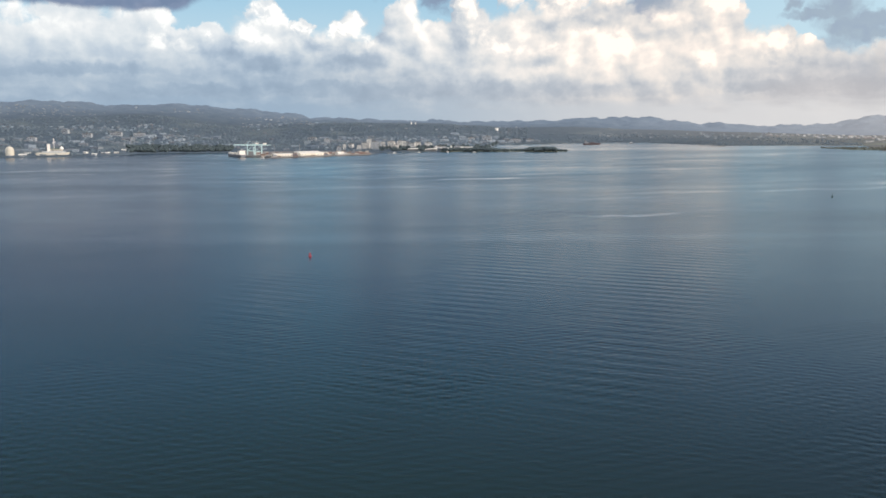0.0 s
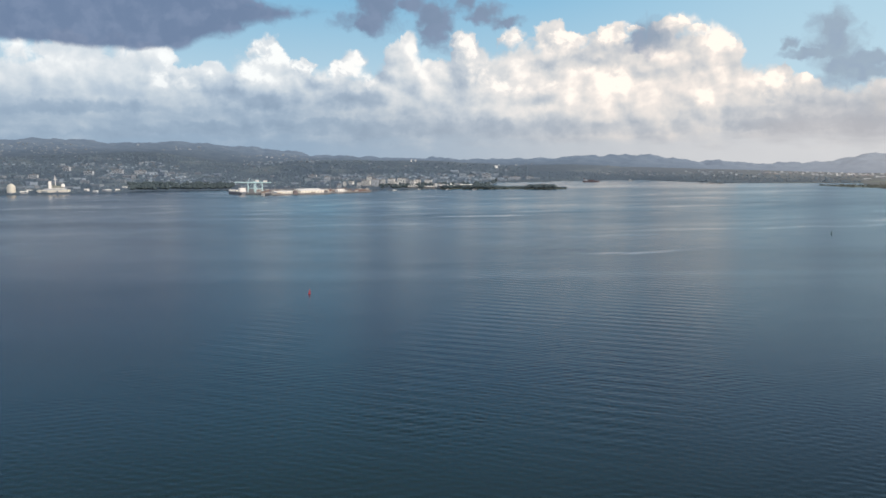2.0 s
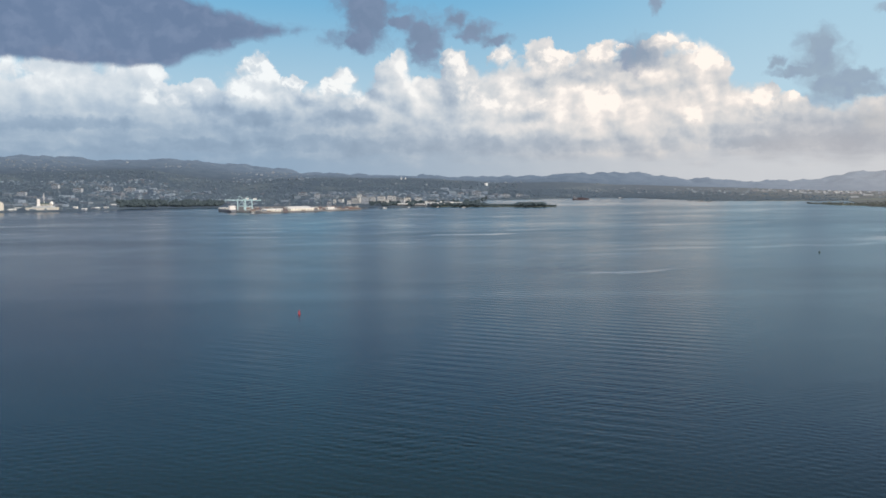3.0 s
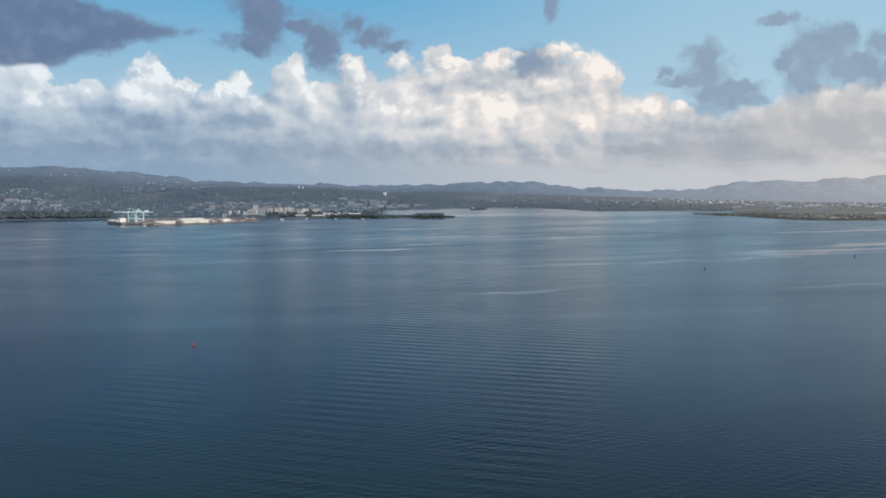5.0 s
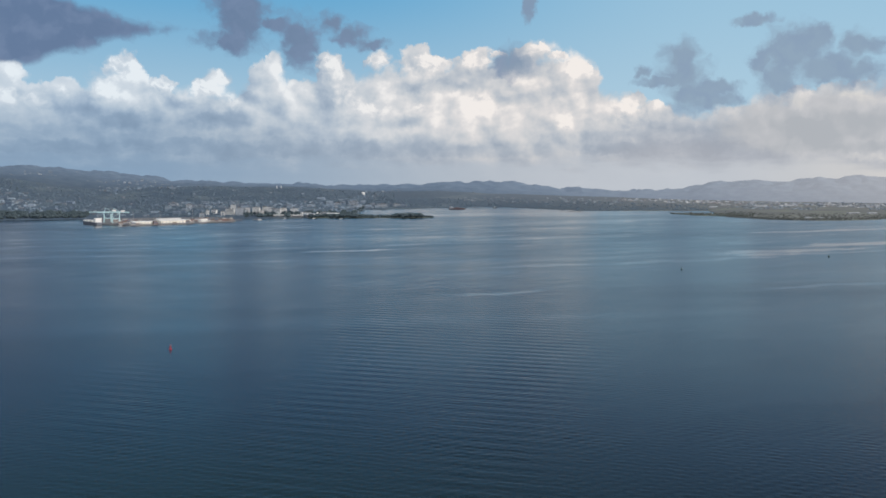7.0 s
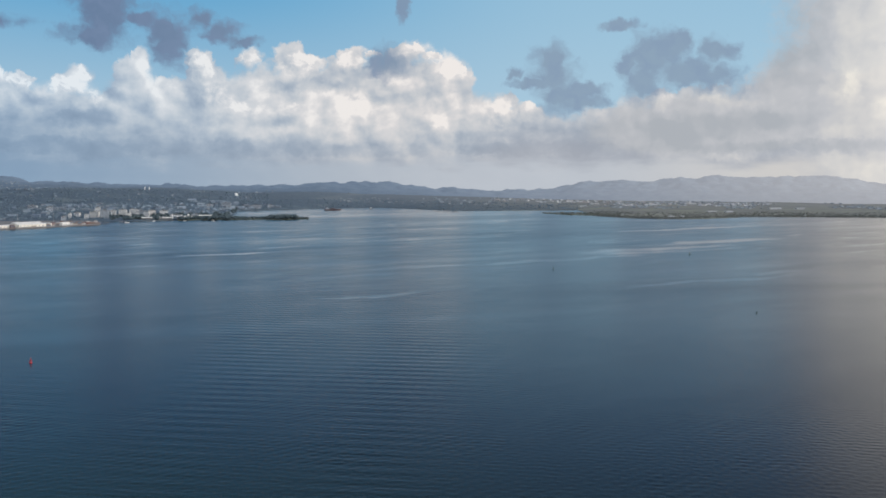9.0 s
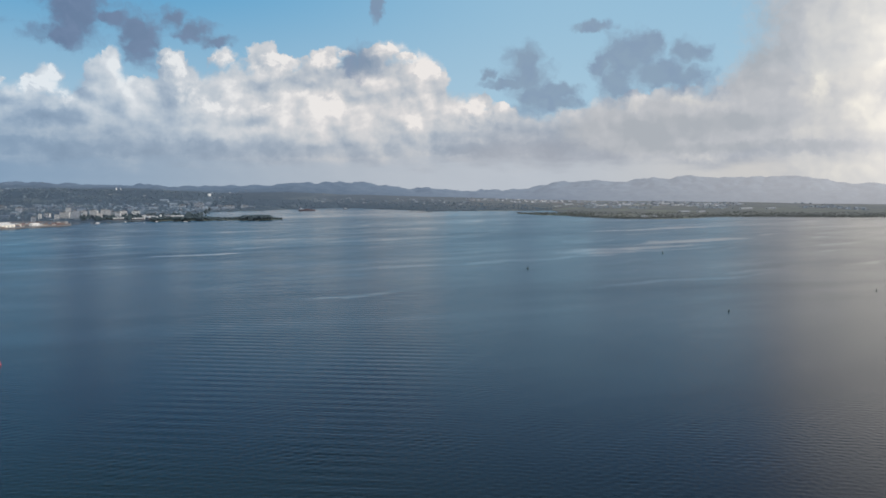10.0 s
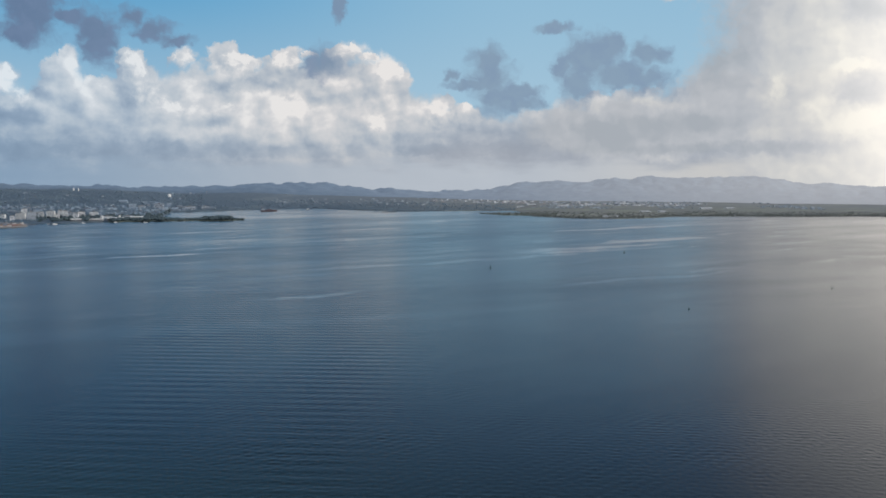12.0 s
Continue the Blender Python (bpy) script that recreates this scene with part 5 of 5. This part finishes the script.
for az_, r_, w_, h_ in ((31.2, 3010, 26, 5), (31.9, 3020, 12, 5), (33.6, 3420, 60, 8), (34.6, 3450, 44, 8), (28.5, 3900, 70, 9), (30.1, 4000, 60, 8), (37.2, 3800, 80, 9), (26.5, 4000, 60, 8), (25.8, 3850, 46, 7), (32.3, 4150, 80, 9), (38.6, 3850, 60, 7)):
    low_building(az_, r_, w_ * 0.7, 14, h_ * 0.6, "pale industrial shed on the flat lowland", M_SHED, 5)


def waterfront_hall(az, r, turn):
    ob = thing("waterfront_hall", "long grey waterfront hall between two slim white towers", "building", m=Matrix.Translation(bearing(az, r, max(1.2, float(land_height(az, r))))) @ Matrix.Rotation(radians(turn), 4, "Z"))
    bm = bmesh.new()
    box(bm, -21, 21, -7, 7, -4, 9, 0.2)
    hall = part("hall", bm, M_OLDWHITE, ob)
    for k in range(5):
        bm = bmesh.new()
        box(bm, -19 + k * 8, -13 + k * 8, -7.1, -6.8, 2.0, 6.4)
        part("window", bm, M_GLASS, hall, "tall dark window")
    bm = bmesh.new()
    gable(bm, -21, 21, -7, 7, 9, 1.6, 0.5)
    part("roof", bm, M_SHED, ob, "low grey sheet roof")
    for x in (-23.5, 23.5):
        bm = bmesh.new()
        box(bm, x - 2.4, x + 2.4, -5, 3, -4, 15, 0.3)
        part("tower", bm, M_WHITE, ob, "slim white tower")


waterfront_hall(0.66, 2862, -4)


# the water tank on the middle hill, and the masts on the ridge
def water_tank(az, r):
    ob = thing("water_tank", "white drum-shaped water tank on the wooded hill", "water tank", m=Matrix.Translation(bearing(az, r, float(land_height(az, r)))))
    bm = bmesh.new()
    lathe(bm, [(8, -5), (8, 8), (6.5, 9.6), (2, 10.4)], 20)
    part("drum", bm, M_WHITE, ob)
    bm = bmesh.new()
    lathe(bm, [(1.2, 10.2), (1.2, 11.4)], 8)
    part("vent", bm, M_STEEL, ob)


water_tank(4.0, 4150)


def ridge_tower(az, r, h):
    ob = thing("relay_tower", "slim white relay tower on the wooded ridge", "tower", "relay towers on the ridge", m=Matrix.Translation(bearing(az, r, float(land_height(az, r)))))
    bm = bmesh.new()
    lathe(bm, [(2.3, -4), (1.8, h), (2.1, h), (2.1, h + 1.0)], 12)
    part("shaft", bm, M_WHITE, ob)
    bm = bmesh.new()
    beam(bm, (0, 0, h + 1), (0, 0, h + 7), 0.5)
    part("aerial", bm, M_STEEL, ob)


ridge_tower(-1.38, 4090, 10)
ridge_tower(-1.12, 4100, 8)


def hill_building(az, r, w, h, label):
    z = float(far_height(np.array(az), np.array(r)))
    ob = thing("hill_building", label, "building", "white buildings on the far hills", m=Matrix.Translation(bearing(az, r, z)))
    bm = bmesh.new()
    box(bm, -w / 2, w / 2, -6, 6, -6, h)
    part("wall", bm, M_OLDWHITE, ob)
    bm = bmesh.new()
    gable(bm, -w / 2, w / 2, -6, 6, h, 1.5, 0.6)
    part("roof", bm, M_OLDWHITE, ob)


for az_, r_, w_ in ((-8.75, 4450, 26), (-9.4, 4440, 14), (-10.1, 4300, 12), (-10.4, 4310, 9), (-15.0, 4350, 12), (-18.0, 4500, 10)):
    hill_building(az_, r_, w_ * 0.8, 3.4, "white building standing out on the far hillside")


# ---------------------------------------------------------------- buoys and small craft
def buoy(az, r, mat, label, scale):
    ob = thing("navigation_buoy", label, "buoy", "channel buoys", m=Matrix.Translation(bearing(az, r)) @ Matrix.Rotation(radians(2.5), 4, "Y") @ Matrix.Scale(scale, 4))
    bm = bmesh.new()
    lathe(bm, [(0.9, -0.8), (1.25, -0.3), (1.3, 0.55), (1.05, 0.75), (0.5, 0.8)], 20)
    part("float", bm, mat, ob)
    for k in range(4):
        a = k * math.pi / 2 + 0.4
        bm = bmesh.new()
        beam(bm, (0.85 * math.cos(a), 0.85 * math.sin(a), 0.7), (0.3 * math.cos(a), 0.3 * math.sin(a), 3.0), 0.12)
        part("strut", bm, mat, ob)
    bm = bmesh.new()
    lathe(bm, [(0.55, 1.5), (0.42, 2.9), (0.42, 3.0)], 12)
    part("daymark", bm, mat, ob)
    bm = bmesh.new()
    lathe(bm, [(0.12, 3.0), (0.16, 3.2), (0.16, 3.5), (0.05, 3.6)], 10)
    part("lantern", bm, M_STEEL, ob, "small lantern on top")
    bm = bmesh.new()
    lathe(bm, [(0.28, 3.65), (0.28, 4.2), (0.26, 4.25)], 12)
    part("topmark", bm, mat, ob)


buoy(-7.93, 689, M_BUOYRED, "red channel buoy with a lattice top afloat on the bay", 0.85)
buoy(24.06, 1289, M_BUOYDARK, "dark channel buoy standing upright in the water", 1.05)
buoy(32.42, 1586, M_BUOYDARK, "tall dark channel buoy far out on the bay", 1.25)
buoy(36.52, 916, M_BUOYDARK, "squat dark channel buoy near a slick", 0.65)
buoy(44.6, 1150, M_BUOYDARK, "small dark buoy in the sun's glare", 0.7)


def boat(az, r, length, turn, label, mat=M_WHITE):
    ob = thing("motor_boat", label, "boat", "small craft by the shore", m=Matrix.Translation(bearing(az, r)) @ Matrix.Rotation(radians(turn), 4, "Z"))
    bm = bmesh.new()
    hull_rows(bm, length, length * 0.3, -0.5, length * 0.11, length * 0.04, 10)
    part("hull", bm, mat, ob)
    bm = bmesh.new()
    box(bm, -length * 0.28, length * 0.1, -length * 0.1, length * 0.1, length * 0.1, length * 0.24, 0.1)
    part("cabin", bm, M_WHITE, ob)
    bm = bmesh.new()
    box(bm, -length * 0.2, length * 0.105, -length * 0.102, length * 0.102, length * 0.16, length * 0.2)
    part("window", bm, M_GLASS, ob)


boat(-2.45, 2715, 13, 20, "white motor boat moored off the shore")
boat(2.6, 2745, 11, -15, "white motor boat lying off the wooded spit")
boat(0.9, 2770, 9, 10, "small white boat close to the shore")
boat(-0.9, 2765, 8, 30, "small white boat close to the shore")
boat(12.4, 3690, 22, 5, "dark work boat under way on the far bay", M_GREY)
boat(-10.7, 2440, 12, 160, "white pilot boat beside the quay")

# low rocky islets before the far shore
for az_, r_, w_ in ((17.2, 3380, 20), (16.6, 3420, 12), (17.7, 3370, 14)):
    ob = thing("rock_islet", "low dark rocks just above the water", "rocks", m=Matrix.Translation(bearing(az_, r_)))
    bm = bmesh.new()
    bmesh.ops.create_icosphere(bm, subdivisions=3, radius=1.0)
    for v in bm.verts:
        q = 1 + 0.35 * noise.noise(v.co * 2.3 + Vector((az_, r_, 0)))
        v.co = Vector((v.co.x * w_ * q, v.co.y * 5 * q, v.co.z * 1.6 * q))
    part("rock", bm, M_ROCK, ob)
